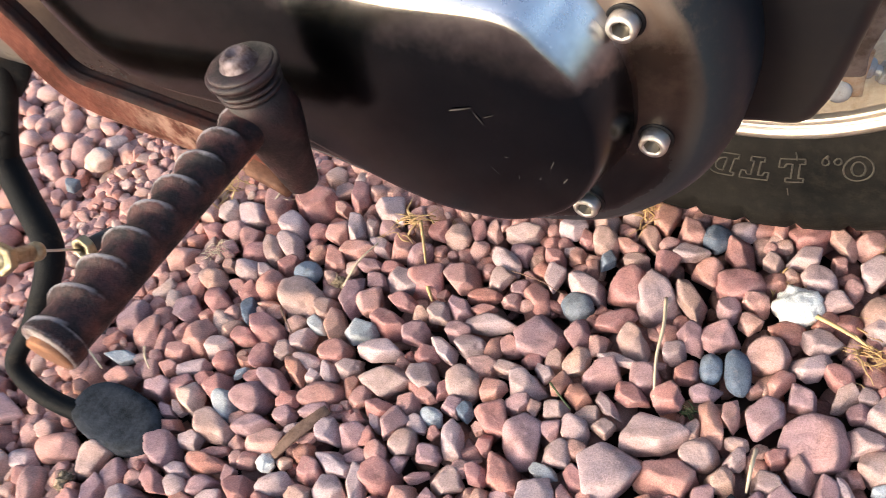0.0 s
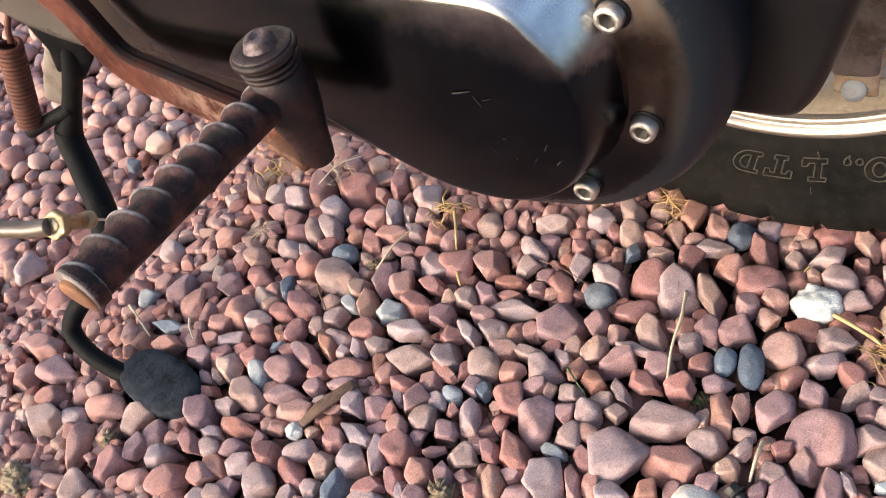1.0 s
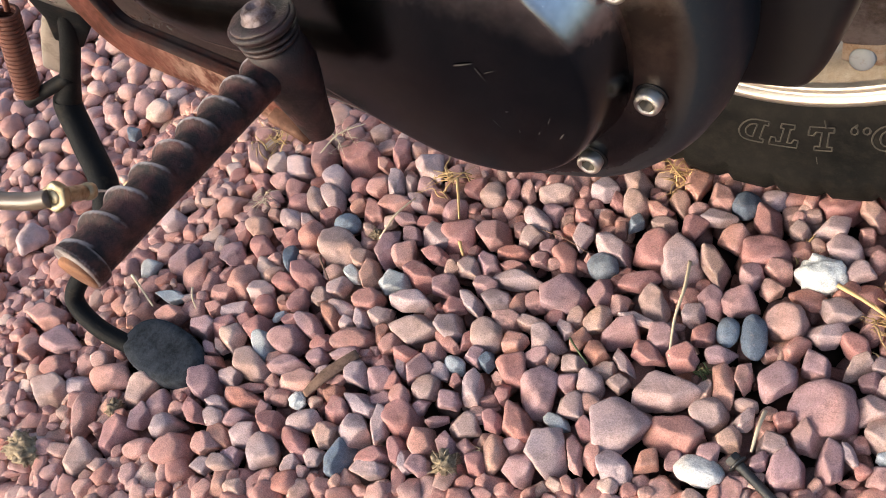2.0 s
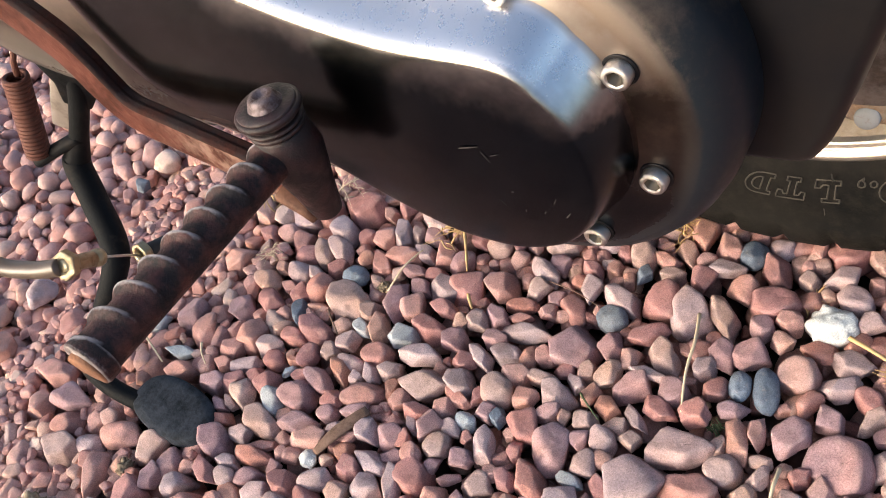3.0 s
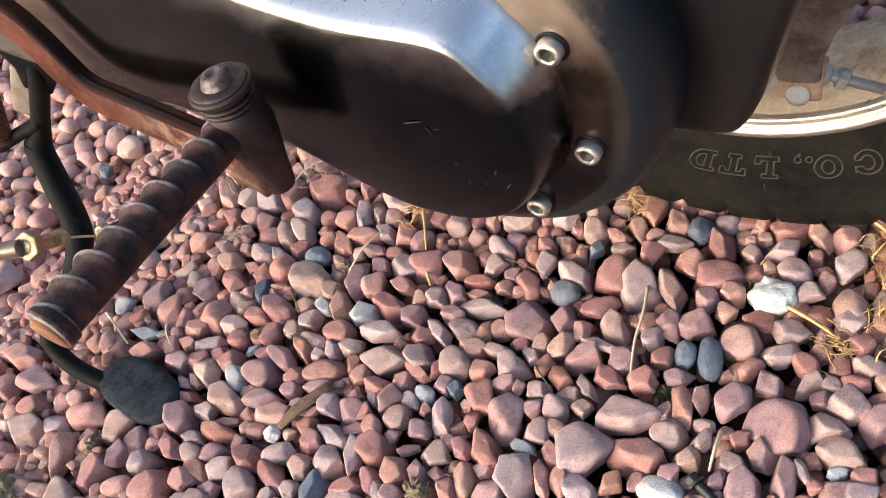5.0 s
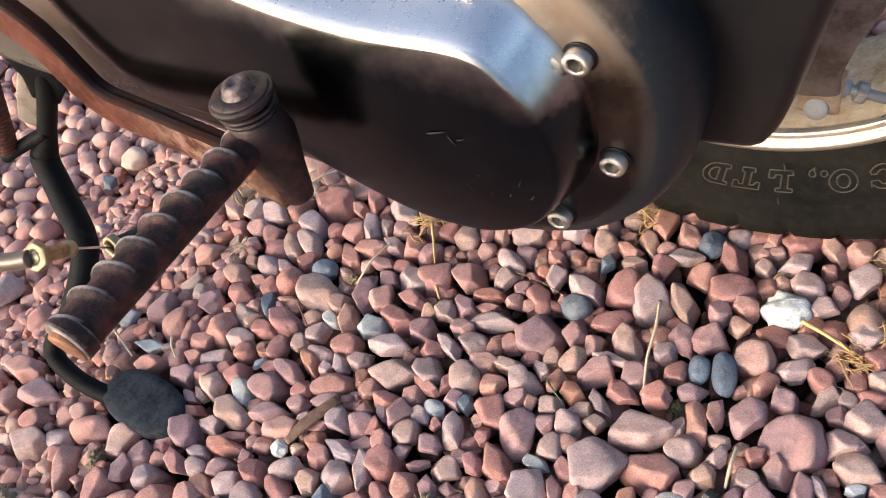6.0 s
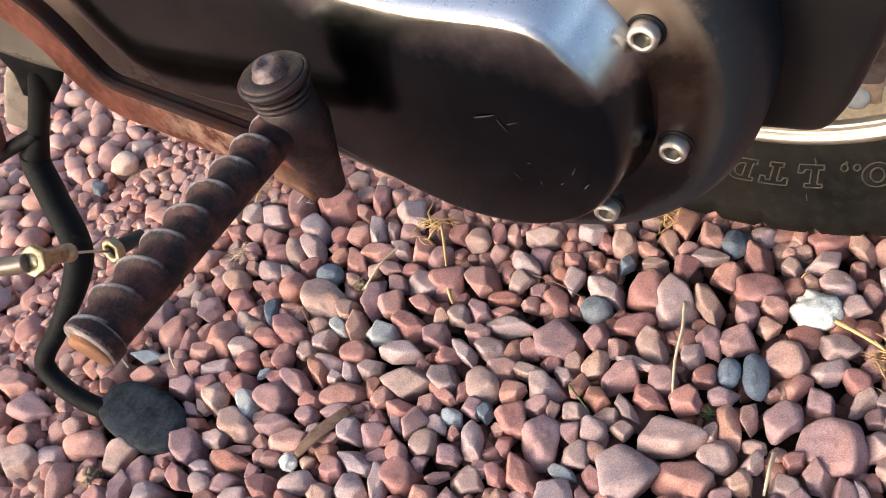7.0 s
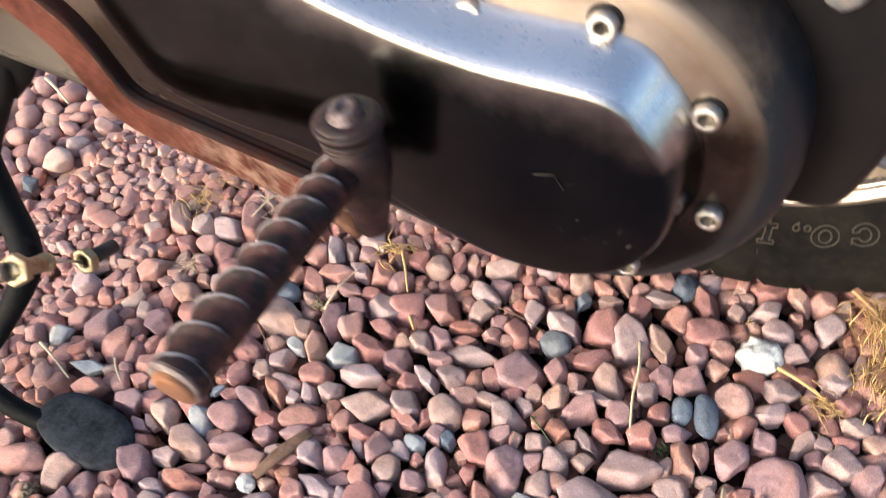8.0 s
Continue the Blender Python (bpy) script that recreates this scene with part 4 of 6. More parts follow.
FINE = [pebble_mesh("pebble", 100 + k, 4, (11.0, 16.0, 24.0)[k % 3]) for k in range(20)]
FINE += [cobble_mesh("pebble", 150 + k) for k in range(2)] + [cobble_mesh("pebble", 160, 0.24, 0.15)]
ROUGH = [pebble_mesh("pebble", 200 + k, 3, (15.0, 21.0, 30.0)[k % 3]) for k in range(24)]
COARSE = [pebble_mesh("pebble", 300 + k, 2, 16.0) for k in range(10)]
TINTS = {"rose": rose, "slate": slate, "quartz": quartz, "tan": tan, "pale": pale, "red": deep_red, "mauve": mauve, "grey": warm_grey, "orange": orange_stone, "bluegrey": blue_grey, "speck": speckled}
SHAPES = {}


def shaped(k, tint):
    """Pebble shape k in a tint."""
    if (k, tint) not in SHAPES:
        me = FINE[k].copy()
        me.materials.append(TINTS[tint])
        SHAPES[k, tint] = me
    return SHAPES[k, tint]


# heights of the growing bed, on a square lattice
CELL = 0.002
X0, X1, Y0, Y1 = -1.30, 0.34, -0.22, 0.98
NX, NY = int((X1 - X0) / CELL), int((Y1 - Y0) / CELL)
BED = np.full((NX, NY), -0.029)
TAKEN = np.zeros((NX, NY), bool)


def foot(x, y, a, b, yaw):
    """Lattice window under a lying stone, with how far its skin is from its middle plane there."""
    r = max(a, b)
    i0, i1 = int((x - r - X0) / CELL), int((x + r - X0) / CELL) + 2
    j0, j1 = int((y - r - Y0) / CELL), int((y + r - Y0) / CELL) + 2
    if i0 < 0 or j0 < 0 or i1 >= NX or j1 >= NY:
        return None
    gx = X0 + np.arange(i0, i1)[:, None] * CELL - x
    gy = Y0 + np.arange(j0, j1)[None, :] * CELL - y
    c, s = math.cos(yaw), math.sin(yaw)
    q = ((gx * c + gy * s) / a) ** 2 + ((-gx * s + gy * c) / b) ** 2
    return (slice(i0, i1), slice(j0, j1)), np.sqrt(np.clip(1 - q, 0, 1)), q < 1


def rest(x, y, a, b, c, yaw):
    """Height of a stone's middle when it is dropped here."""
    w = foot(x, y, a, b, yaw)
    if w is None:
        return None
    sl, skin, inside = w
    return float(np.max(np.where(inside, BED[sl] + skin * c, -1))), w


def settle(z, w, c, claim=False):
    sl, skin, inside = w
    BED[sl] = np.where(inside, np.maximum(BED[sl], z + skin * c), BED[sl])
    if claim:
        TAKEN[sl] |= inside


def in_view(x, y):
    """The stretch of ground that the walk passes over."""
    return y > 0.03 + 0.42 * (x + 0.46) - 0.06 and y > -0.05 - 0.75 * (x + 0.46) - 0.06 and y < 0.86 and x < 0.16


def drop(count, sizes, zone, top, flat=0.62, sink=0.86, tries=9, wedge=0.82):
    """Drops stones into the lowest spots of the bed; yields what came to rest below the top."""
    out = []
    for _ in range(count):
        a = sizes(rng)
        b = a * rng.uniform(0.62, 0.95)
        c = b * rng.uniform(flat, flat + 0.3)
        best = None
        cand = []
        for _ in range(tries * 5):
            x, y = rng.uniform(zone[0], zone[1]), rng.uniform(zone[2], zone[3])
            i, j = int((x - X0) / CELL), int((y - Y0) / CELL)
            if not (0 <= i < NX and 0 <= j < NY) or TAKEN[i, j] or (zone[4] and not in_view(x, y)):
                continue
            cand.append((BED[i, j], x, y))
        cand.sort()
        pool = cand[:tries] + rng.sample(cand, min(len(cand), tries // 2))
        for shrink in (1.0, 0.78):
            if shrink < 1:
                a, b, c = a * 0.78, b * 0.78, c * 0.78
                if a < 0.0045:
                    break
            for _, x, y in pool:
                yaw = rng.uniform(0, math.pi)
                got = rest(x, y, a * wedge, b * wedge, c * 0.9, yaw)
                if got and (best is None or got[0] < best[0]):
                    best = (got[0], x, y, yaw, got[1])
            if best and best[0] - c * (1 - sink) + c * 0.6 <= top:
                break
        if best is None:
            continue
        z, x, y, yaw, w = best
        z -= c * (1 - sink)
        if z + c * 0.6 > top:
            continue
        settle(z, w, c * 0.92)
        out.append((x, y, z, a, b, c, yaw))
    return out


def stone_matrix(x, y, z, a, b, c, yaw, tilt=16):
    return Matrix.Translation((x, y, z)) @ Euler((radians(rng.uniform(-tilt, tilt)), radians(rng.uniform(-tilt, tilt)), yaw)).to_matrix().to_4x4() @ Matrix.Diagonal((a, b, c, 1))


def joined(name, stones, shapes, mat, label):
    """Many stones in one mesh."""
    vs, fs, at = [], [], 0
    data = []
    for me in shapes:
        co = np.empty(len(me.vertices) * 3)
        me.vertices.foreach_get("co", co)
        idx = np.empty(len(me.loops), int)
        me.loops.foreach_get("vertex_index", idx)
        data.append((co.reshape(-1, 3), idx.reshape(-1, 3)))
    for s in stones:
        co, idx = data[rng.randrange(len(data))]
        m = np.array(stone_matrix(*s))
        vs.append(co @ m[:3, :3].T + m[:3, 3])
        fs.append(idx + at)
        at += len(co)
    me = bpy.data.meshes.new(name)
    me.from_pydata(np.concatenate(vs).tolist(), [], np.concatenate(fs).tolist())
    skin_normals(me)
    me.materials.append(mat)
    ob = new(name, me)
    tagged(ob, label, "gravel", kind="stuff")
    return ob


middling = lambda r: min(0.0165, max(0.006, r.lognormvariate(math.log(0.0100), 0.25)))
under = drop(2600, lambda r: r.uniform(0.008, 0.013), (-1.12, 0.16, 0.0, 0.86, True), 0.0)

# stones that can be told apart, laid one by one: place, length, width, turn, shape, tint
LAID = []
SAID = {"quartz": "white quartz pebble", "slate": "blue-grey slate pebble", "bluegrey": "pale blue-grey pebble", "orange": "smooth orange pebble", "speck": "smooth speckled white pebble", "tan": "tan sandstone pebble"}


def lay(x, y, long, wide, turn, k=0, tint="rose", high=0.0, thick=0.88):
    a, b = long * 0.462, wide * 0.475
    c = min(b * thick, 0.0135)
    got = foot(x, y, a, b, radians(turn))
    z = high - c * 0.52
    settle(z, got, c, True)
    ob = share("pebble", shaped(k % len(FINE), tint), Matrix.Translation((x, y, z)) @ Euler((radians(rng.uniform(-10, 10)), radians(rng.uniform(-10, 10)), radians(turn))).to_matrix().to_4x4() @ Matrix.Diagonal((a, b, c, 1)), ground)
    if tint in SAID:
        ob["label"] = SAID[tint]
    LAID.append(ob)
    return ob


lay(-0.447, 0.116, 0.0408, 0.0258, 27, 18, "rose", 0.003)
lay(-0.414, 0.116, 0.0404, 0.0247, 57, 15, "tan", 0.003)
lay(-0.490, 0.083, 0.0403, 0.0292, 0, 1, "tan", 0.003)
lay(-0.469, 0.099, 0.0261, 0.0201, 26, 18, "pale")
lay(-0.391, 0.112, 0.0261, 0.0187, 65, 12, "mauve")
lay(-0.398, 0.224, 0.0310, 0.0286, -72, 14, "rose", 0.003)
lay(-0.442, 0.212, 0.0302, 0.0263, -69, 8, "rose", 0.003)
lay(-0.465, 0.221, 0.0323, 0.0310, 19, 19, "mauve", 0.003)
lay(-0.425, 0.243, 0.0289, 0.0240, -66, 11, "mauve", -0.001)
lay(-0.449, 0.189, 0.0341, 0.0136, 12, 4, "bluegrey", 0.003)
lay(-0.438, 0.175, 0.0338, 0.0217, 10, 4, "rose", 0.003)
lay(-0.459, 0.284, 0.0326, 0.0294, -61, 15, "rose", 0.003)
lay(-0.502, 0.252, 0.0270, 0.0251, -76, 6, "pale", 0.002)
lay(-0.643, 0.190, 0.0338, 0.0239, -66, 18, "pale", 0.003)
lay(-0.546, 0.133, 0.0413, 0.0294, 14, 7, "rose", 0.003)
lay(-0.513, 0.122, 0.0441, 0.0247, 13, 13, "mauve", 0.003)
lay(-0.501, 0.104, 0.0287, 0.0233, 3, 6, "rose", 0.002)
lay(-0.441, 0.078, 0.0435, 0.0200, -63, 0, "rose", 0.003)
lay(-0.421, 0.055, 0.0326, 0.0307, 45, 15, "tan", 0.003)
lay(-0.354, 0.091, 0.0316, 0.0291, 26, 6, "rose", 0.003)
lay(-0.380, 0.081, 0.0291, 0.0191, 38, 18, "rose", 0.001)
lay(-0.397, 0.098, 0.0229, 0.0182, -82, 7, "mauve", 0.002)
lay(-0.372, 0.102, 0.0245, 0.0235, -84, 15, "grey", 0.002)
lay(-0.406, 0.078, 0.0313, 0.0234, 72, 19, "red", 0.003)
lay(-0.543, 0.106, 0.0276, 0.0250, -64, 14, "rose", 0.001)
lay(-0.492, 0.204, 0.0261, 0.0178, 72, 15, "bluegrey")
lay(-0.636, 0.328, 0.0163, 0.0157, 59, 3, "slate")
lay(-0.4090, 0.2090, 0.0239, 0.0195, -6, 19, "rose", 0.001)
lay(-0.3640, 0.2130, 0.0205, 0.0178, 12, 16, "red", 0.000)
lay(-0.3860, 0.2000, 0.0299, 0.0132, 28, 14, "pale", 0.000)
lay(-0.4050, 0.1940, 0.0182, 0.0130, -2, 1, "rose", 0.000)
lay(-0.3390, 0.2240, 0.0260, 0.0178, -70, 3, "red", 0.003)
lay(-0.3240, 0.2340, 0.0198, 0.0159, -9, 11, "tan", 0.001)
lay(-0.3470, 0.2160, 0.0119, 0.0091, 9, 7, "orange", 0.001)
lay(-0.3460, 0.2080, 0.0150, 0.0097, 62, 17, "bluegrey", 0.000)
lay(-0.3030, 0.2320, 0.0269, 0.0153, 4, 18, "pale", 0.000)
lay(-0.3050, 0.2220, 0.0288, 0.0153, -34, 0, "orange", 0.002)
lay(-0.2860, 0.2450, 0.0269, 0.0220, 11, 6, "rose", 0.003)
lay(-0.2910, 0.2220, 0.0123, 0.0111, 27, 13, "pale", 0.001)
lay(-0.2830, 0.2290, 0.0199, 0.0145, -51, 5, "pale", 0.001)
lay(-0.2700, 0.2360, 0.0200, 0.0199, 16, 5, "tan", 0.003)
lay(-0.2530, 0.2550, 0.0371, 0.0217, 14, 2, "pale", 0.003)
lay(-0.2420, 0.2340, 0.0478, 0.0271, 9, 4, "tan", 0.003)
lay(-0.4030, 0.1780, 0.0267, 0.0195, -3, 19, "mauve", 0.003)
lay(-0.3870, 0.1850, 0.0225, 0.0206, -9, 19, "red", 0.001)
lay(-0.3720, 0.1960, 0.0207, 0.0141, -1, 4, "red", 0.000)
lay(-0.3540, 0.1930, 0.0255, 0.0242, 3, 0, "red", 0.003)
lay(-0.3690, 0.1780, 0.0285, 0.0203, -31, 0, "rose", 0.003)
lay(-0.3410, 0.1830, 0.0287, 0.0173, -49, 6, "bluegrey", 0.003)
lay(-0.3260, 0.1950, 0.0326, 0.0264, -13, 6, "mauve", 0.003)
lay(-0.3760, 0.1700, 0.0167, 0.0116, -31, 5, "grey", 0.000)
lay(-0.3320, 0.2080, 0.0220, 0.0111, 20, 9, "red", 0.001)
lay(-0.3170, 0.2100, 0.0346, 0.0157, -24, 6, "mauve", 0.003)
lay(-0.2990, 0.2020, 0.0224, 0.0165, 14, 17, "red", 0.002)
lay(-0.2790, 0.2120, 0.0370, 0.0210, 20, 6, "rose", 0.003)
lay(-0.2770, 0.1990, 0.0240, 0.0145, 30, 5, "mauve", 0.003)
lay(-0.2950, 0.1910, 0.0174, 0.0165, 7, 6, "mauve", 0.001)
lay(-0.2610, 0.2230, 0.0163, 0.0118, -76, 9, "orange", 0.000)
lay(-0.2490, 0.2180, 0.0187, 0.0194, -22, 11, "rose", 0.001)
lay(-0.2340, 0.2150, 0.0232, 0.0172, 8, 5, "red", 0.003)
lay(-0.3830, 0.1650, 0.0223, 0.0106, -18, 4, "mauve", 0.001)
lay(-0.3730, 0.1560, 0.0223, 0.0143, 7, 2, "rose", 0.001)
lay(-0.3400, 0.1650, 0.0352, 0.0217, -11, 9, "tan", 0.003)
lay(-0.3520, 0.1520, 0.0221, 0.0147, 0, 19, "grey", 0.002)
lay(-0.3120, 0.1770, 0.0331, 0.0175, 33, 0, "mauve", 0.003)
lay(-0.2980, 0.1680, 0.0316, 0.0197, 10, 19, "rose", 0.003)
lay(-0.3670, 0.1400, 0.0354, 0.0226, -19, 10, "mauve", 0.003)
lay(-0.2830, 0.1830, 0.0141, 0.0124, 28, 2, "pale", 0.001)
lay(-0.2590, 0.1890, 0.0230, 0.0197, -50, 11, "pale", 0.003)
lay(-0.2410, 0.1910, 0.0201, 0.0211, -80, 9, "mauve", 0.003)
lay(-0.2320, 0.1940, 0.0186, 0.0160, -4, 15, "red", 0.002)
lay(-0.2310, 0.2050, 0.0189, 0.0076, -40, 10, "pale", 0.000)
lay(-0.2180, 0.2050, 0.0180, 0.0137, -70, 15, "rose", 0.001)
lay(-0.3290, 0.1510, 0.0239, 0.0113, 22, 5, "rose", 0.000)
lay(-0.3270, 0.1410, 0.0352, 0.0138, 13, 8, "rose", 0.003)
lay(-0.3430, 0.1310, 0.0231, 0.0137, 10, 0, "pale", 0.002)
lay(-0.3560, 0.1180, 0.0361, 0.0144, -24, 11, "red", 0.003)
lay(-0.3400, 0.1210, 0.0241, 0.0156, -18, 12, "grey", 0.003)
lay(-0.3210, 0.1290, 0.0241, 0.0174, 46, 0, "mauve", 0.003)
lay(-0.2940, 0.1360, 0.0278, 0.0211, -31, 17, "red", 0.003)
lay(-0.3070, 0.1400, 0.0172, 0.0104, -65, 13, "mauve", 0.001)
lay(-0.2880, 0.1560, 0.0164, 0.0133, -26, 22, "quartz", 0.001)
lay(-0.2750, 0.1460, 0.0268, 0.0196, 45, 18, "pale", 0.003)
lay(-0.2650, 0.1700, 0.0177, 0.0175, -7, 0, "orange", 0.001)
lay(-0.2570, 0.1610, 0.0195, 0.0191, -48, 1, "red", 0.003)
lay(-0.2440, 0.1710, 0.0322, 0.0165, -14, 5, "pale", 0.003)
lay(-0.2330, 0.1790, 0.0200, 0.0156, 8, 19, "mauve", 0.000)
lay(-0.2200, 0.1850, 0.0234, 0.0163, -27, 3, "rose", 0.003)
lay(-0.2220, 0.1630, 0.0291, 0.0160, -59, 7, "pale", 0.003)
lay(-0.2370, 0.1530, 0.0250, 0.0235, -18, 14, "pale", 0.003)
lay(-0.2530, 0.1430, 0.0207, 0.0199, 39, 11, "rose", 0.003)
lay(-0.2100, 0.1730, 0.0310, 0.0245, -32, 16, "red", 0.003)
lay(-0.3320, 0.1030, 0.0254, 0.0181, 0, 11, "rose", 0.003)
lay(-0.3260, 0.1130, 0.0264, 0.0146, -14, 16, "orange", 0.001)
lay(-0.3080, 0.1200, 0.0256, 0.0202, 36, 14, "pale", 0.003)
lay(-0.2880, 0.1150, 0.0334, 0.0243, 12, 3, "grey", 0.003)
lay(-0.2690, 0.1310, 0.0309, 0.0169, -20, 18, "red", 0.003)
lay(-0.2520, 0.1270, 0.0177, 0.0139, 36, 11, "tan", 0.001)
lay(-0.2640, 0.1160, 0.0162, 0.0119, 59, 1, "pale", 0.001)
lay(-0.2360, 0.1340, 0.0291, 0.0170, -85, 5, "slate", 0.003)
lay(-0.2140, 0.1440, 0.0256, 0.0191, 30, 2, "red", 0.003)
lay(-0.2010, 0.1530, 0.0223, 0.0125, -56, 6, "red", 0.003)
lay(-0.2120, 0.1350, 0.0283, 0.0149, 27, 10, "pale", 0.003)
lay(-0.3110, 0.0970, 0.0214, 0.0133, 13, 16, "tan", 0.003)
lay(-0.3100, 0.1040, 0.0177, 0.0139, 8, 19, "mauve", 0.001)
lay(-0.3250, 0.0900, 0.0224, 0.0151, 35, 4, "grey", 0.001)
lay(-0.2220, 0.2630, 0.0216, 0.0202, 36, 17, "red", 0.003)
lay(-0.2100, 0.2670, 0.0274, 0.0151, -36, 2, "pale", 0.003)
lay(-0.1950, 0.2750, 0.0245, 0.0164, 18, 9, "grey", 0.002)
lay(-0.1790, 0.2780, 0.0224, 0.0139, -85, 20, "orange", 0.001)
lay(-0.1690, 0.2830, 0.0171, 0.0161, -1, 9, "rose", 0.000)
lay(-0.1540, 0.3000, 0.0435, 0.0400, 2, 17, "mauve", 0.003)
lay(-0.1300, 0.3040, 0.0268, 0.0184, -83, 4, "mauve", 0.003)
lay(-0.1230, 0.2840, 0.0256, 0.0160, 78, 9, "rose", 0.003)
lay(-0.1520, 0.2780, 0.0180, 0.0143, 8, 15, "red", 0.000)
lay(-0.1370, 0.2810, 0.0174, 0.0151, 59, 1, "tan", 0.000)
lay(-0.1080, 0.2800, 0.0294, 0.0185, 33, 19, "mauve", 0.003)
lay(-0.2150, 0.2470, 0.0299, 0.0240, -21, 17, "grey", 0.003)
lay(-0.1900, 0.2490, 0.0333, 0.0248, -39, 12, "tan", 0.003)
lay(-0.1810, 0.2610, 0.0236, 0.0187, -9, 1, "rose", 0.003)
lay(-0.1630, 0.2660, 0.0245, 0.0134, 10, 7, "tan", 0.002)
lay(-0.1420, 0.2720, 0.0177, 0.0111, -41, 19, "grey", 0.001)
lay(-0.1470, 0.2580, 0.0259, 0.0221, 18, 8, "pale", 0.003)
lay(-0.1280, 0.2660, 0.0207, 0.0126, 78, 14, "orange", 0.002)
lay(-0.1670, 0.2500, 0.0206, 0.0166, 37, 13, "rose", 0.003)
lay(-0.1990, 0.2400, 0.0191, 0.0131, 83, 4, "red", 0.000)
lay(-0.2120, 0.2330, 0.0262, 0.0113, -21, 1, "rose", 0.001)
lay(-0.2170, 0.2240, 0.0184, 0.0147, -29, 10, "rose", 0.000)
lay(-0.1880, 0.2310, 0.0179, 0.0171, 34, 4, "mauve", 0.002)
lay(-0.1980, 0.2220, 0.0184, 0.0152, 1, 18, "bluegrey", 0.000)
lay(-0.1780, 0.2310, 0.0165, 0.0127, -76, 4, "slate", 0.002)
lay(-0.2180, 0.2070, 0.0262, 0.0189, -84, 13, "mauve", 0.003)
lay(-0.2050, 0.2120, 0.0219, 0.0126, -15, 3, "pale", 0.000)
lay(-0.1570, 0.2320, 0.0301, 0.0230, -27, 13, "red", 0.003)
lay(-0.1650, 0.2230, 0.0122, 0.0104, 30, 11, "rose", 0.000)
lay(-0.1480, 0.2440, 0.0211, 0.0138, 28, 1, "mauve", 0.003)
lay(-0.1370, 0.2450, 0.0156, 0.0098, -65, 13, "rose", 0.001)
lay(-0.1250, 0.2490, 0.0193, 0.0177, -37, 4, "tan", 0.003)
lay(-0.1150, 0.2610, 0.0192, 0.0152, -21, 14, "orange", 0.003)
lay(-0.1070, 0.2510, 0.0195, 0.0130, 18, 19, "rose", 0.000)
lay(-0.2070, 0.1990, 0.0219, 0.0191, 78, 16, "tan", 0.003)
lay(-0.1780, 0.2100, 0.0315, 0.0161, -59, 14, "pale", 0.003)
lay(-0.1910, 0.2100, 0.0105, 0.0103, 38, 15, "rose", 0.002)
lay(-0.1870, 0.1960, 0.0187, 0.0171, 57, 10, "mauve", 0.003)
lay(-0.1570, 0.2140, 0.0174, 0.0115, -52, 15, "red", 0.001)
lay(-0.1370, 0.2230, 0.0351, 0.0279, -70, 9, "mauve", 0.003)
lay(-0.1220, 0.2360, 0.0176, 0.0168, -47, 15, "mauve", 0.003)
lay(-0.1090, 0.2390, 0.0225, 0.0188, 87, 12, "pale", 0.003)
lay(-0.0940, 0.2460, 0.0172, 0.0137, 16, 4, "tan", 0.003)
lay(-0.1130, 0.2210, 0.0211, 0.0191, -22, 3, "grey", 0.003)
lay(-0.1050, 0.2280, 0.0185, 0.0135, -27, 12, "rose", 0.002)
lay(-0.1400, 0.2000, 0.0333, 0.0234, -48, 5, "rose", 0.003)
lay(-0.2030, 0.1860, 0.0136, 0.0128, -55, 15, "mauve", 0.001)
lay(-0.1890, 0.1810, 0.0187, 0.0095, 32, 5, "mauve", 0.000)
lay(-0.1690, 0.1850, 0.0240, 0.0193, 15, 15, "tan", 0.003)
lay(-0.1520, 0.1940, 0.0170, 0.0157, 32, 8, "red", 0.003)
lay(-0.1640, 0.1950, 0.0139, 0.0114, 14, 16, "rose", 0.002)
lay(-0.1170, 0.2090, 0.0194, 0.0099, -5, 16, "bluegrey", 0.001)
lay(-0.1870, 0.1630, 0.0246, 0.0240, -62, 2, "rose", 0.003)
lay(-0.1740, 0.1690, 0.0202, 0.0133, -45, 11, "mauve", 0.002)
lay(-0.1420, 0.1760, 0.0275, 0.0161, -59, 18, "rose", 0.003)
lay(-0.1350, 0.1850, 0.0139, 0.0117, -4, 1, "mauve", 0.001)
lay(-0.1150, 0.1900, 0.0371, 0.0285, -80, 11, "pale", 0.003)
lay(-0.0970, 0.1950, 0.0300, 0.0117, -59, 17, "rose", 0.003)
lay(-0.0970, 0.2090, 0.0215, 0.0122, -31, 8, "red", 0.003)
lay(-0.1240, 0.1750, 0.0262, 0.0237, -44, 15, "mauve", 0.003)
lay(-0.0880, 0.1960, 0.0204, 0.0128, -58, 8, "rose", 0.003)
lay(-0.0750, 0.1950, 0.0255, 0.0184, -4, 9, "pale", 0.003)
lay(-0.1830, 0.1500, 0.0210, 0.0158, 29, 10, "mauve", 0.003)
lay(-0.1930, 0.1490, 0.0184, 0.0116, -51, 5, "grey", 0.002)
lay(-0.1490, 0.1660, 0.0188, 0.0176, -22, 0, "red", 0.003)
lay(-0.0820, 0.2230, 0.0516, 0.0419, -80, 15, "pale", 0.003)
lay(-0.0990, 0.2930, 0.0338, 0.0109, -1, 17, "pale", 0.003)
lay(-0.0950, 0.3060, 0.0288, 0.0193, -34, 8, "tan", 0.003)
lay(-0.0700, 0.3080, 0.0159, 0.0162, -43, 10, "pale", 0.002)
lay(-0.0620, 0.3190, 0.0231, 0.0168, -33, 8, "mauve", 0.003)
lay(-0.0470, 0.3260, 0.0264, 0.0211, 49, 14, "mauve", 0.003)
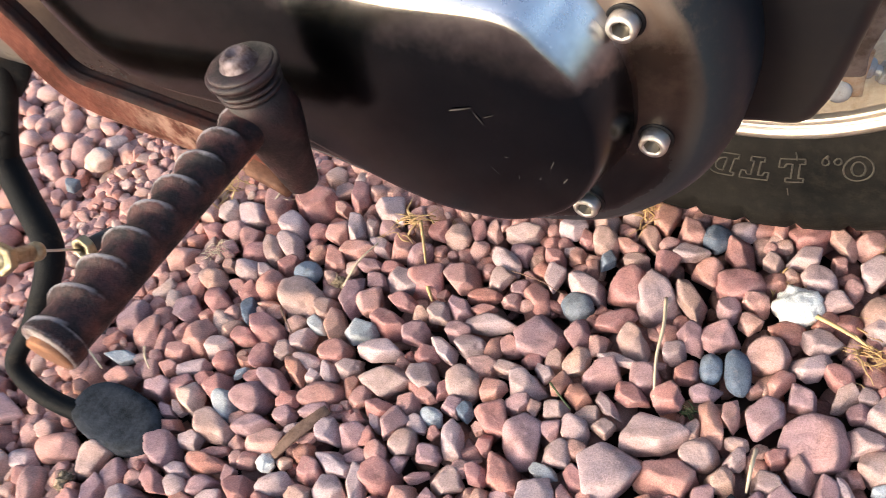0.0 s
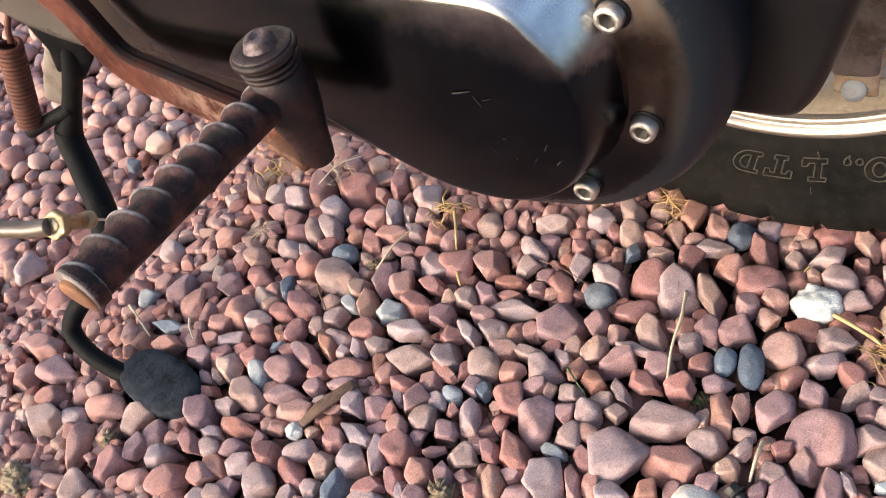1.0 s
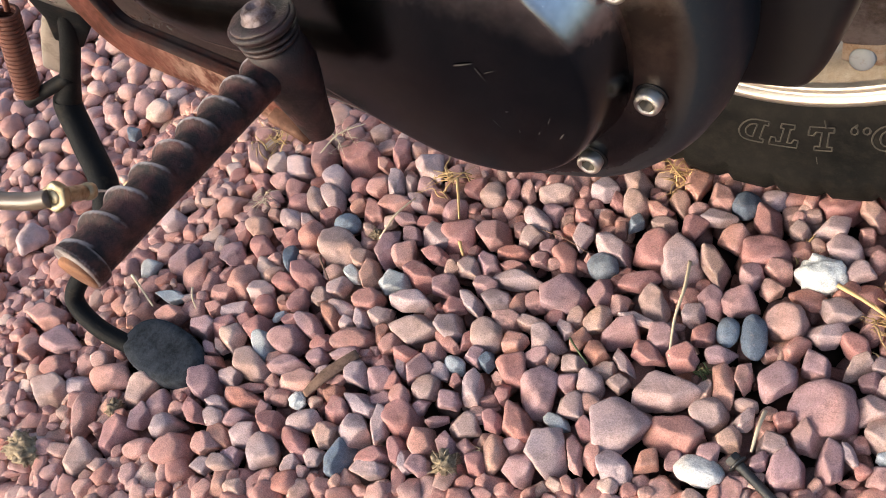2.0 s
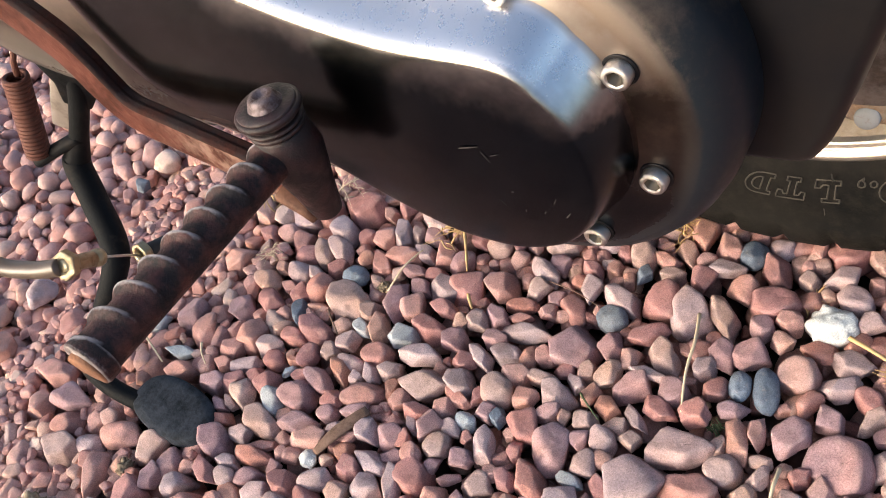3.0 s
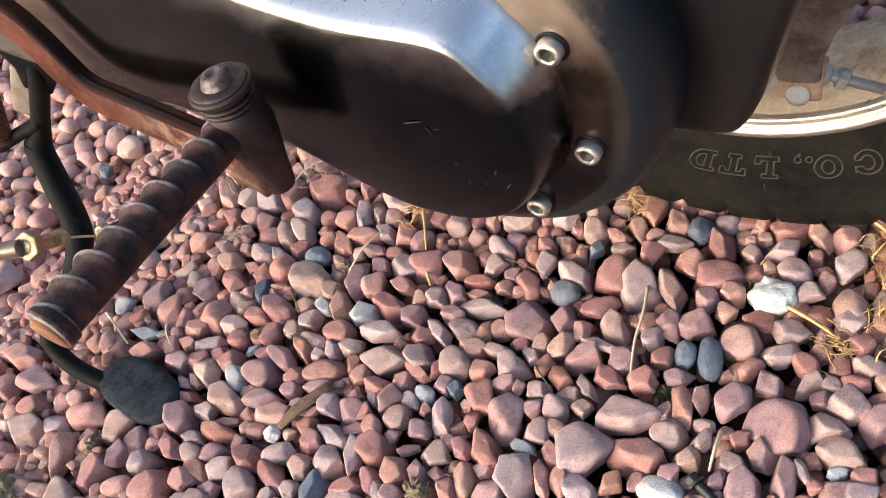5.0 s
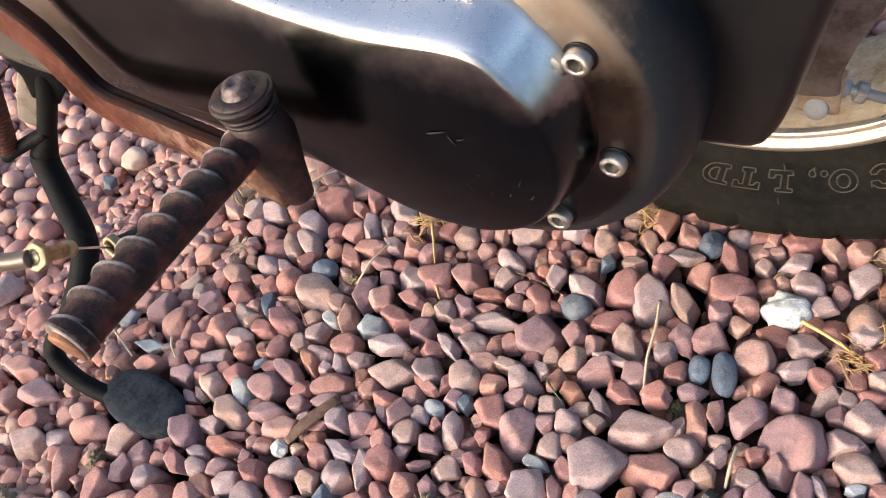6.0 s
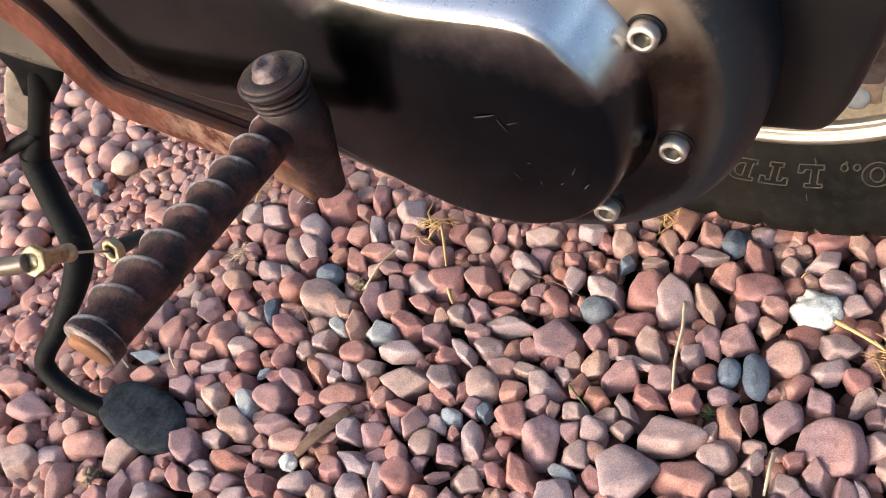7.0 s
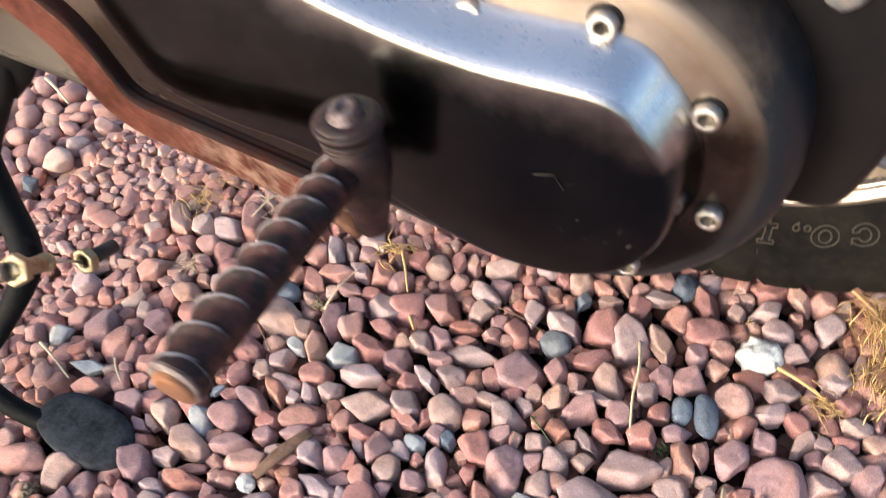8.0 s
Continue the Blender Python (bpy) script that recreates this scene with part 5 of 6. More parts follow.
lay(-0.0460, 0.3020, 0.0217, 0.0144, -79, 21, "slate", 0.003)
lay(-0.0310, 0.3040, 0.0336, 0.0165, -72, 21, "slate", 0.003)
lay(-0.0570, 0.2960, 0.0209, 0.0154, 68, 9, "rose", 0.003)
lay(-0.0810, 0.2870, 0.0214, 0.0219, 17, 16, "mauve", 0.003)
lay(-0.0850, 0.2710, 0.0258, 0.0160, -17, 11, "red", 0.003)
lay(-0.0650, 0.2770, 0.0225, 0.0214, 90, 11, "red", 0.003)
lay(-0.0440, 0.2860, 0.0212, 0.0121, 36, 8, "mauve", 0.002)
lay(-0.0960, 0.2600, 0.0267, 0.0092, -42, 11, "grey", 0.002)
lay(-0.0650, 0.2520, 0.0456, 0.0261, 22, 13, "pale", 0.003)
lay(-0.0460, 0.2610, 0.0178, 0.0107, 86, 11, "rose", 0.000)
lay(-0.0370, 0.2680, 0.0324, 0.0147, -63, 14, "rose", 0.003)
lay(-0.0280, 0.2760, 0.0233, 0.0118, -85, 11, "rose", 0.003)
lay(-0.0100, 0.2810, 0.0361, 0.0217, 88, 10, "mauve", 0.003)
lay(0.0170, 0.2760, 0.0411, 0.0410, 75, 16, "mauve", 0.003)
lay(0.0050, 0.2990, 0.0231, 0.0196, -48, 4, "mauve", 0.003)
lay(-0.0180, 0.3230, 0.0279, 0.0280, 85, 16, "rose", 0.003)
lay(0.0060, 0.3210, 0.0255, 0.0194, 44, 5, "pale", 0.003)
lay(0.0230, 0.3180, 0.0217, 0.0169, -41, 6, "red", 0.003)
lay(0.0090, 0.3370, 0.0282, 0.0195, 8, 11, "grey", 0.003)
lay(0.0280, 0.3290, 0.0168, 0.0143, 82, 15, "rose", 0.001)
lay(0.0390, 0.3560, 0.0219, 0.0222, 26, 2, "pale", 0.003)
lay(0.0480, 0.3410, 0.0166, 0.0160, 76, 13, "red", 0.003)
lay(0.0540, 0.3280, 0.0233, 0.0206, -1, 5, "tan", 0.003)
lay(0.0260, 0.3040, 0.0222, 0.0119, 51, 19, "tan", 0.003)
lay(0.0500, 0.3150, 0.0188, 0.0128, 11, 18, "red", 0.003)
lay(0.0390, 0.3090, 0.0142, 0.0120, -13, 16, "grey", 0.002)
lay(0.0510, 0.3000, 0.0270, 0.0248, -4, 13, "pale", 0.003)
lay(0.0360, 0.2970, 0.0156, 0.0122, 65, 9, "mauve", 0.003)
lay(0.0400, 0.2830, 0.0190, 0.0199, -58, 19, "pale", 0.003)
lay(0.0510, 0.2820, 0.0118, 0.0114, -88, 17, "mauve", 0.002)
lay(0.0650, 0.2920, 0.0266, 0.0183, -80, 8, "mauve", 0.003)
lay(0.0550, 0.2690, 0.0333, 0.0251, 1, 0, "tan", 0.003)
lay(-0.0380, 0.2490, 0.0243, 0.0231, -20, 6, "tan", 0.003)
lay(-0.0190, 0.2500, 0.0188, 0.0124, 79, 5, "pale", 0.003)
lay(-0.0210, 0.2610, 0.0150, 0.0105, 14, 18, "tan", 0.001)
lay(-0.0530, 0.2290, 0.0370, 0.0260, -14, 19, "rose", 0.003)
lay(-0.0240, 0.2360, 0.0178, 0.0192, 65, 5, "rose", 0.003)
lay(0.0010, 0.2580, 0.0147, 0.0132, 66, 7, "red", 0.003)
lay(0.0140, 0.2540, 0.0208, 0.0196, -88, 5, "rose", 0.003)
lay(-0.0010, 0.2410, 0.0169, 0.0170, -48, 1, "grey", 0.003)
lay(-0.0300, 0.2250, 0.0171, 0.0167, -29, 15, "mauve", 0.003)
lay(0.0290, 0.2430, 0.0270, 0.0169, -69, 7, "mauve", 0.003)
lay(0.0360, 0.2510, 0.0172, 0.0082, -51, 5, "pale", 0.003)
lay(0.0110, 0.2300, 0.0272, 0.0232, 66, 1, "mauve", 0.003)
lay(-0.0590, 0.2060, 0.0210, 0.0149, 68, 4, "orange", 0.003)
lay(-0.0460, 0.2130, 0.0167, 0.0108, -89, 3, "mauve", 0.001)
lay(-0.0310, 0.2120, 0.0299, 0.0181, 9, 21, "speck", 0.003)
lay(-0.0050, 0.2290, 0.0157, 0.0122, 66, 5, "mauve", 0.003)
lay(0.0450, 0.2460, 0.0119, 0.0114, -88, 15, "red", 0.000)
lay(0.0550, 0.2480, 0.0260, 0.0167, 46, 17, "mauve", 0.003)
lay(0.0540, 0.2560, 0.0127, 0.0087, 8, 1, "bluegrey", 0.001)
lay(0.0670, 0.2580, 0.0168, 0.0145, 24, 14, "rose", 0.003)
lay(0.0660, 0.2480, 0.0271, 0.0165, 43, 11, "pale", 0.003)
lay(-0.4700, 0.3340, 0.0357, 0.0266, -28, 7, "rose", 0.003)
lay(-0.4480, 0.3370, 0.0305, 0.0218, -59, 11, "rose", 0.001)
lay(-0.4260, 0.3410, 0.0412, 0.0270, -27, 4, "pale", 0.003)
lay(-0.4080, 0.3550, 0.0456, 0.0253, -62, 6, "rose", 0.003)
lay(-0.3760, 0.3610, 0.0424, 0.0315, -1, 1, "red", 0.003)
lay(-0.3490, 0.3640, 0.0191, 0.0150, -41, 2, "rose", 0.000)
lay(-0.3400, 0.3760, 0.0312, 0.0219, -52, 7, "red", 0.003)
lay(-0.3810, 0.3370, 0.0334, 0.0227, -28, 16, "pale", 0.003)
lay(-0.4300, 0.3230, 0.0271, 0.0219, -15, 6, "rose", 0.001)
lay(-0.4480, 0.3150, 0.0265, 0.0202, -15, 0, "red", 0.001)
lay(-0.4140, 0.3160, 0.0249, 0.0228, 75, 15, "rose", 0.001)
lay(-0.4000, 0.3060, 0.0306, 0.0177, 3, 12, "red", 0.001)
lay(-0.3840, 0.3120, 0.0329, 0.0203, -39, 18, "tan", 0.003)
lay(-0.3720, 0.3190, 0.0365, 0.0185, -39, 6, "pale", 0.003)
lay(-0.3590, 0.3370, 0.0202, 0.0176, -22, 12, "red", 0.000)
lay(-0.3400, 0.3410, 0.0289, 0.0237, -31, 15, "rose", 0.003)
lay(-0.3270, 0.3460, 0.0345, 0.0185, -48, 7, "pale", 0.003)
lay(-0.3130, 0.3500, 0.0225, 0.0130, -46, 0, "tan", 0.002)
lay(-0.2970, 0.3510, 0.0237, 0.0149, 7, 8, "mauve", 0.002)
lay(-0.3040, 0.3690, 0.0380, 0.0260, -29, 13, "pale", 0.003)
lay(-0.2590, 0.3620, 0.0246, 0.0211, -34, 15, "red", 0.003)
lay(-0.2440, 0.3600, 0.0260, 0.0226, -68, 12, "tan", 0.003)
lay(-0.2310, 0.3680, 0.0245, 0.0139, -64, 3, "red", 0.002)
lay(-0.2200, 0.3700, 0.0194, 0.0136, -53, 8, "rose", 0.000)
lay(-0.2980, 0.3370, 0.0222, 0.0188, -23, 2, "pale", 0.001)
lay(-0.2820, 0.3420, 0.0282, 0.0237, -72, 19, "rose", 0.003)
lay(-0.2650, 0.3360, 0.0218, 0.0220, -10, 12, "mauve", 0.003)
lay(-0.3450, 0.3160, 0.0170, 0.0167, -55, 3, "orange", 0.002)
lay(-0.3310, 0.3160, 0.0305, 0.0176, -45, 1, "rose", 0.001)
lay(-0.3140, 0.3280, 0.0308, 0.0195, 26, 7, "rose", 0.003)
lay(-0.2980, 0.3190, 0.0257, 0.0146, 2, 2, "mauve", 0.001)
lay(-0.2800, 0.3210, 0.0216, 0.0132, 4, 16, "red", 0.000)
lay(-0.3940, 0.2890, 0.0301, 0.0211, -14, 18, "pale", 0.003)
lay(-0.4130, 0.2880, 0.0199, 0.0127, -39, 4, "rose", 0.002)
lay(-0.3770, 0.2900, 0.0227, 0.0157, -37, 2, "pale", 0.002)
lay(-0.3640, 0.3000, 0.0190, 0.0185, 12, 1, "red", 0.001)
lay(-0.3440, 0.2990, 0.0245, 0.0190, 2, 21, "slate", 0.002)
lay(-0.4180, 0.2730, 0.0291, 0.0204, -27, 6, "rose", 0.003)
lay(-0.3940, 0.2730, 0.0246, 0.0136, -9, 4, "rose", 0.002)
lay(-0.3800, 0.2700, 0.0197, 0.0202, 62, 14, "red", 0.002)
lay(-0.3660, 0.2820, 0.0261, 0.0288, -50, 18, "rose", 0.003)
lay(-0.4040, 0.2560, 0.0289, 0.0198, -18, 14, "red", 0.003)
lay(-0.3360, 0.2760, 0.0489, 0.0321, -12, 9, "tan", 0.003)
lay(-0.3100, 0.2750, 0.0249, 0.0197, -47, 17, "tan", 0.003)
lay(-0.2970, 0.2890, 0.0378, 0.0203, -82, 11, "mauve", 0.003)
lay(-0.2790, 0.2880, 0.0268, 0.0238, -25, 13, "rose", 0.003)
lay(-0.2880, 0.3080, 0.0241, 0.0178, -29, 4, "mauve", 0.000)
lay(-0.2670, 0.3130, 0.0305, 0.0269, -42, 19, "grey", 0.003)
lay(-0.2480, 0.3170, 0.0313, 0.0309, 77, 3, "red", 0.003)
lay(-0.2240, 0.3290, 0.0345, 0.0257, -35, 17, "rose", 0.003)
lay(-0.2570, 0.2940, 0.0287, 0.0135, -7, 10, "red", 0.003)
lay(-0.2270, 0.2920, 0.0246, 0.0175, -35, 11, "tan", 0.003)
lay(-0.2400, 0.2880, 0.0169, 0.0155, 37, 15, "rose", 0.002)
lay(-0.2170, 0.3020, 0.0265, 0.0164, -44, 19, "mauve", 0.003)
lay(-0.2030, 0.3160, 0.0277, 0.0137, 15, 6, "rose", 0.001)
lay(-0.2000, 0.3040, 0.0244, 0.0107, 14, 4, "rose", 0.001)
lay(-0.3710, 0.2550, 0.0262, 0.0121, -58, 16, "slate", 0.002)
lay(-0.3470, 0.2450, 0.0358, 0.0199, -6, 9, "red", 0.003)
lay(-0.3610, 0.2350, 0.0243, 0.0152, 2, 16, "red", 0.002)
lay(-0.2960, 0.2620, 0.0294, 0.0201, -69, 2, "rose", 0.003)
lay(-0.3100, 0.2590, 0.0194, 0.0115, -23, 16, "bluegrey", 0.002)
lay(-0.2770, 0.2670, 0.0288, 0.0262, 31, 17, "bluegrey", 0.003)
lay(-0.2590, 0.2750, 0.0290, 0.0213, 7, 7, "red", 0.003)
lay(-0.2360, 0.2730, 0.0220, 0.0227, -57, 11, "mauve", 0.003)
lay(-0.2070, 0.2830, 0.0190, 0.0174, 30, 7, "mauve", 0.003)
lay(-0.1890, 0.2960, 0.0416, 0.0162, 18, 0, "grey", 0.003)
lay(-0.3150, 0.2460, 0.0224, 0.0161, 68, 9, "pale", 0.001)
lay(-0.3750, 0.2210, 0.0230, 0.0219, 37, 7, "pale", 0.001)
lay(-0.1960, 0.3720, 0.0313, 0.0185, 3, 1, "tan", 0.003)
lay(-0.1630, 0.3880, 0.0231, 0.0223, 10, 13, "pale", 0.003)
lay(-0.1430, 0.4000, 0.0233, 0.0247, 26, 8, "tan", 0.003)
lay(-0.1280, 0.4080, 0.0175, 0.0170, -52, 12, "tan", 0.001)
lay(-0.1030, 0.4090, 0.0279, 0.0212, -64, 13, "orange", 0.003)
lay(-0.0830, 0.4030, 0.0255, 0.0248, -46, 5, "rose", 0.003)
lay(-0.0680, 0.4000, 0.0251, 0.0199, -75, 21, "slate", 0.003)
lay(-0.0540, 0.4110, 0.0222, 0.0159, -6, 12, "pale", 0.000)
lay(-0.0520, 0.3930, 0.0288, 0.0201, -64, 5, "rose", 0.003)
lay(-0.0110, 0.4170, 0.0297, 0.0235, 39, 0, "red", 0.003)
lay(-0.1370, 0.3810, 0.0234, 0.0221, -82, 6, "tan", 0.003)
lay(-0.1510, 0.3810, 0.0181, 0.0143, -58, 5, "red", 0.001)
lay(-0.1100, 0.3910, 0.0311, 0.0135, -54, 3, "rose", 0.000)
lay(-0.0970, 0.3880, 0.0157, 0.0153, -21, 12, "rose", 0.001)
lay(-0.1220, 0.3820, 0.0220, 0.0147, -24, 5, "rose", 0.002)
lay(-0.0810, 0.3840, 0.0291, 0.0140, 17, 13, "grey", 0.003)
lay(-0.1130, 0.3710, 0.0194, 0.0141, 23, 7, "tan", 0.000)
lay(-0.0920, 0.3720, 0.0221, 0.0198, -65, 13, "red", 0.003)
lay(-0.1980, 0.3480, 0.0332, 0.0180, -26, 18, "pale", 0.003)
lay(-0.1920, 0.3570, 0.0210, 0.0165, -4, 14, "mauve", 0.001)
lay(-0.1600, 0.3420, 0.0257, 0.0161, -73, 13, "pale", 0.003)
lay(-0.1660, 0.3590, 0.0189, 0.0163, -31, 2, "red", 0.002)
lay(-0.1360, 0.3410, 0.0340, 0.0228, -29, 2, "pale", 0.003)
lay(-0.1320, 0.3650, 0.0185, 0.0126, 88, 4, "slate", 0.001)
lay(-0.1110, 0.3470, 0.0360, 0.0313, -27, 3, "red", 0.003)
lay(-0.0900, 0.3440, 0.0386, 0.0324, 81, 1, "pale", 0.003)
lay(-0.0700, 0.3480, 0.0341, 0.0204, -54, 2, "tan", 0.003)
lay(-0.0660, 0.3710, 0.0260, 0.0214, -46, 3, "rose", 0.003)
lay(-0.0440, 0.3680, 0.0362, 0.0268, 26, 16, "red", 0.003)
lay(-0.0460, 0.3470, 0.0180, 0.0163, -55, 16, "mauve", 0.003)
lay(-0.0330, 0.3560, 0.0181, 0.0193, -85, 11, "rose", 0.003)
lay(-0.0090, 0.3600, 0.0330, 0.0330, 87, 22, "quartz", 0.003)
lay(-0.0120, 0.3970, 0.0264, 0.0189, 41, 4, "pale", 0.003)
lay(0.0000, 0.3830, 0.0258, 0.0207, -14, 16, "pale", 0.003)
lay(0.0100, 0.3680, 0.0233, 0.0163, 16, 15, "pale", 0.003)
lay(-0.0300, 0.3910, 0.0188, 0.0148, -75, 4, "tan", 0.002)
lay(0.0080, 0.4160, 0.0275, 0.0176, -60, 2, "rose", 0.003)
lay(0.0210, 0.4180, 0.0201, 0.0207, 87, 6, "rose", 0.003)
lay(0.0090, 0.3990, 0.0137, 0.0132, -22, 0, "rose", 0.000)
lay(0.0290, 0.3970, 0.0328, 0.0205, 90, 10, "pale", 0.003)
lay(0.0190, 0.3800, 0.0159, 0.0119, 82, 12, "rose", 0.002)
lay(0.0390, 0.3650, 0.0316, 0.0264, -57, 18, "tan", 0.003)
lay(-0.0320, 0.3400, 0.0170, 0.0145, 23, 3, "rose", 0.002)
lay(-0.1100, 0.3200, 0.0319, 0.0140, 44, 9, "red", 0.003)
lay(-0.1380, 0.3240, 0.0227, 0.0225, 63, 21, "slate", 0.003)
lay(-0.1820, 0.3160, 0.0152, 0.0152, -43, 11, "rose", 0.001)
lay(-0.1800, 0.3280, 0.0174, 0.0172, -54, 11, "mauve", 0.000)
lay(-0.1980, 0.3310, 0.0241, 0.0180, 42, 15, "tan", 0.003)

# nothing lies on the stand's pad
_pad = foot(-0.418, 0.150, 0.036, 0.034, 0.0)
TAKEN[_pad[0]] |= _pad[2]
BED[_pad[0]] = np.where(_pad[2], 0.006, BED[_pad[0]])

over = drop(3600, middling, (-1.12, 0.16, 0.0, 0.86, True), 0.004)
over += drop(1000, lambda r: r.uniform(0.008, 0.0125), (-0.52, 0.13, 0.0, 0.46, True), 0.002, tries=8, wedge=0.62)
over += drop(1500, lambda r: r.uniform(0.0050, 0.0095), (-0.60, 0.13, 0.0, 0.46, True), 0.001, tries=6, wedge=0.72)
joined("gravel", under, COARSE, rose_bed, "lower layer of rose-pink crushed sandstone gravel")
joined("gravel", [s for s in over if s[1] > 0.50 or s[0] < -0.66], COARSE, rose_bed, "rose-pink crushed sandstone gravel behind the scooter")
joined("gravel", [s for s in over if not (s[1] > 0.50 or s[0] < -0.66)], ROUGH, rose_bed, "loose rose-pink crushed sandstone gravel, pebble-sized, over soil")
# gravel beside the view
around = [s for s in drop(5200, lambda r: r.uniform(0.013, 0.022), (X0 + 0.03, X1 - 0.03, Y0 + 0.03, Y1 - 0.03, False), 0.0, tries=4) if s[0] < -1.08 or not in_view(s[0], s[1])]
joined("gravel", around, COARSE, rose_bed, "loose rose-pink gravel round the parked scooter")
# the gravel goes on round about
PLAIN = [pebble_mesh("pebble", 400 + k, 1, 8.0) for k in range(6)]
yonder = []
for i in range(198):
    for j in range(198):
        x, y = -2.61 + i * 0.0215 + rng.uniform(-0.010, 0.010), -1.75 + j * 0.0215 + rng.uniform(-0.010, 0.010)
        away = math.hypot(x + 0.48, y - 0.38)
        if away > 2.1 * rng.uniform(0.9, 1.0) or (X0 + 0.02 < x < X1 - 0.02 and Y0 + 0.02 < y < Y1 - 0.02):
            continue
        a = rng.uniform(0.010, 0.017)
        b = a * rng.uniform(0.65, 0.95)
        # the loose layer thins out into the trodden ground
        yonder.append((x, y, -0.012 + rng.uniform(-0.007, 0.003) - 0.022 * min(1, max(0, (away - 1.2) / 0.9)), a, b, b * 0.8, rng.uniform(0, math.pi)))
joined("gravel", yonder, PLAIN, rose_bed, "loose rose-pink gravel spread over the yard")

# ---- dry grass and litter on the gravel ----
def blades(name, at, count, length, spread, lift, mat, label, seed, lean=(0, 0), thick=0.0007):
    """A tuft of dry bent blades."""
    r = random.Random(seed)
    bm = bmesh.new()
    trend = r.uniform(0, 2 * math.pi)
    for k in range(int(count * 1.7)):
        a = r.gauss(trend, 0.55) + (math.pi if r.random() < 0.5 else 0)
        d = Vector((math.cos(a) + lean[0], math.sin(a) + lean[1], 0)).normalized()
        ln = length * r.lognormvariate(-0.25, 0.45)
        base = Vector(at) + Vector((r.gauss(0, spread), r.gauss(0, spread), r.uniform(-0.004, 0.002))) - d * ln * 0.4
        up = lift * r.uniform(-0.1, 1.0)
        side = Vector((-d.y, d.x, 0))
        curl, sway, beat = r.gauss(0, 0.28), r.gauss(0, 0.05), r.uniform(4, 9)
        pts = [base + d * ln * s + side * ln * (curl * s * s + sway * math.sin(beat * s)) + Vector((0, 0, up * (4 * s * (1 - s)) + 0.002 * s)) for s in (0, 0.17, 0.33, 0.5, 0.67, 0.83, 1.0)]
        sweep(bm, pts, section("round", thick * r.uniform(0.5, 1.5), thick * 0.45, 5), up=(0.1, 0.2, 1), scale=lambda s: 1.0 - 0.75 * s)
    ob = part(name, bm, mat)
    tagged(ob, label, "dry grass", kind="stuff")
    return ob


def stalk(points, radius, mat, label, name="dry_stalk"):
    bm = bmesh.new()
    sweep(bm, catmull(points, 5), section("round", radius, radius * 0.8, 7), up=(0.1, 0.2, 1), scale=lambda s: 1.0 - 0.45 * s)
    return tagged(part(name, bm, mat), label, "dry stalk", "dry stalks on the gravel")


blades("dry_grass", (-0.280, 0.359, 0.006), 12, 0.028, 0.006, 0.005, straw, "tuft of yellow dry grass lying on gravel", 12, (0.0, 0.0), 0.0009)
stalk([(-0.274, 0.360, 0.008), (-0.262, 0.342, 0.009), (-0.253, 0.326, 0.006)], 0.0014, straw, "flat yellow straw stalk on gravel")
stalk([(-0.247, 0.314, 0.003), (-0.241, 0.306, 0.004), (-0.236, 0.300, 0.001)], 0.0017, straw, "short yellow straw end between pebbles")
stalk([(-0.084, 0.341, 0.006), (-0.0785, 0.318, 0.0105), (-0.0765, 0.296, 0.009), (-0.071, 0.272, 0.004)], 0.0013, bleached, "pale bleached grass stalk across gravel")
stalk([(-0.307, 0.293, 0.002), (-0.303, 0.313, 0.008), (-0.298, 0.334, 0.006)], 0.0011, bleached, "thin bleached stalk leaning on gravel")
stalk([(0.003, 0.350, 0.008), (0.019, 0.344, 0.008), (0.036, 0.339, 0.003)], 0.0017, straw, "yellow straw stalk beside a white stone")
blades("dry_grass", (0.037, 0.334, 0.002), 22, 0.013, 0.006, 0.004, straw, "matted tuft of dry yellow grass on gravel", 2, (0.0, -0.3))
stalk([(-0.010, 0.259, 0.002), (-0.0095, 0.245, 0.007), (-0.009, 0.232, 0.003)], 0.0014, bleached, "pale curled grass blade between pebbles")
blades("dry_grass", (-0.400, 0.372, 0.005), 9, 0.026, 0.008, 0.007, bleached, "thin wispy dry grass lying over gravel", 3, (0.3, 0.3), 0.0005)
stalk([(-0.409, 0.348, 0.006), (-0.400, 0.372, 0.012), (-0.385, 0.392, 0.009)], 0.0009, bleached, "thin bleached stem lying over gravel")
blades("dry_grass", (-0.468, 0.354, 0.003), 14, 0.026, 0.008, 0.008, straw, "loose tuft of yellow dry grass on gravel", 4)
blades("dry_grass", (-0.118, 0.410, 0.003), 22, 0.018, 0.007, 0.006, straw, "tuft of dry grass beside the tyre", 5)
blades("dry_grass", (-0.021, 0.375, -0.002), 8, 0.010, 0.005, 0.003, straw, "small dry grass wisp beside a white stone", 6)
stalk([(0.012, 0.433, 0.014), (0.026, 0.428, 0.016), (0.041, 0.422, 0.012), (0.056, 0.412, 0.008)], 0.0019, straw, "thick yellow straw stalk under the tyre")
blades("dry_grass", (0.068, 0.402, 0.004), 150, 0.024, 0.013, 0.012, straw, "large bushy clump of dry yellow grass", 7, (0.2, -0.2), 0.0006)
blades("dry_grass", (0.068, 0.366, 0.003), 70, 0.020, 0.010, 0.009, straw, "bushy clump of dry yellow grass", 8, (0.1, -0.4), 0.0006)
stalk([(-0.496, 0.192, 0.004), (-0.474, 0.184, 0.008), (-0.453, 0.175, 0.004)], 0.0012, bleached, "pale dry stalk lying on gravel")
stalk([(-0.431, 0.201, 0.004), (-0.422, 0.193, 0.007), (-0.415, 0.187, 0.003)], 0.0010, bleached, "short pale stalk between pebbles")
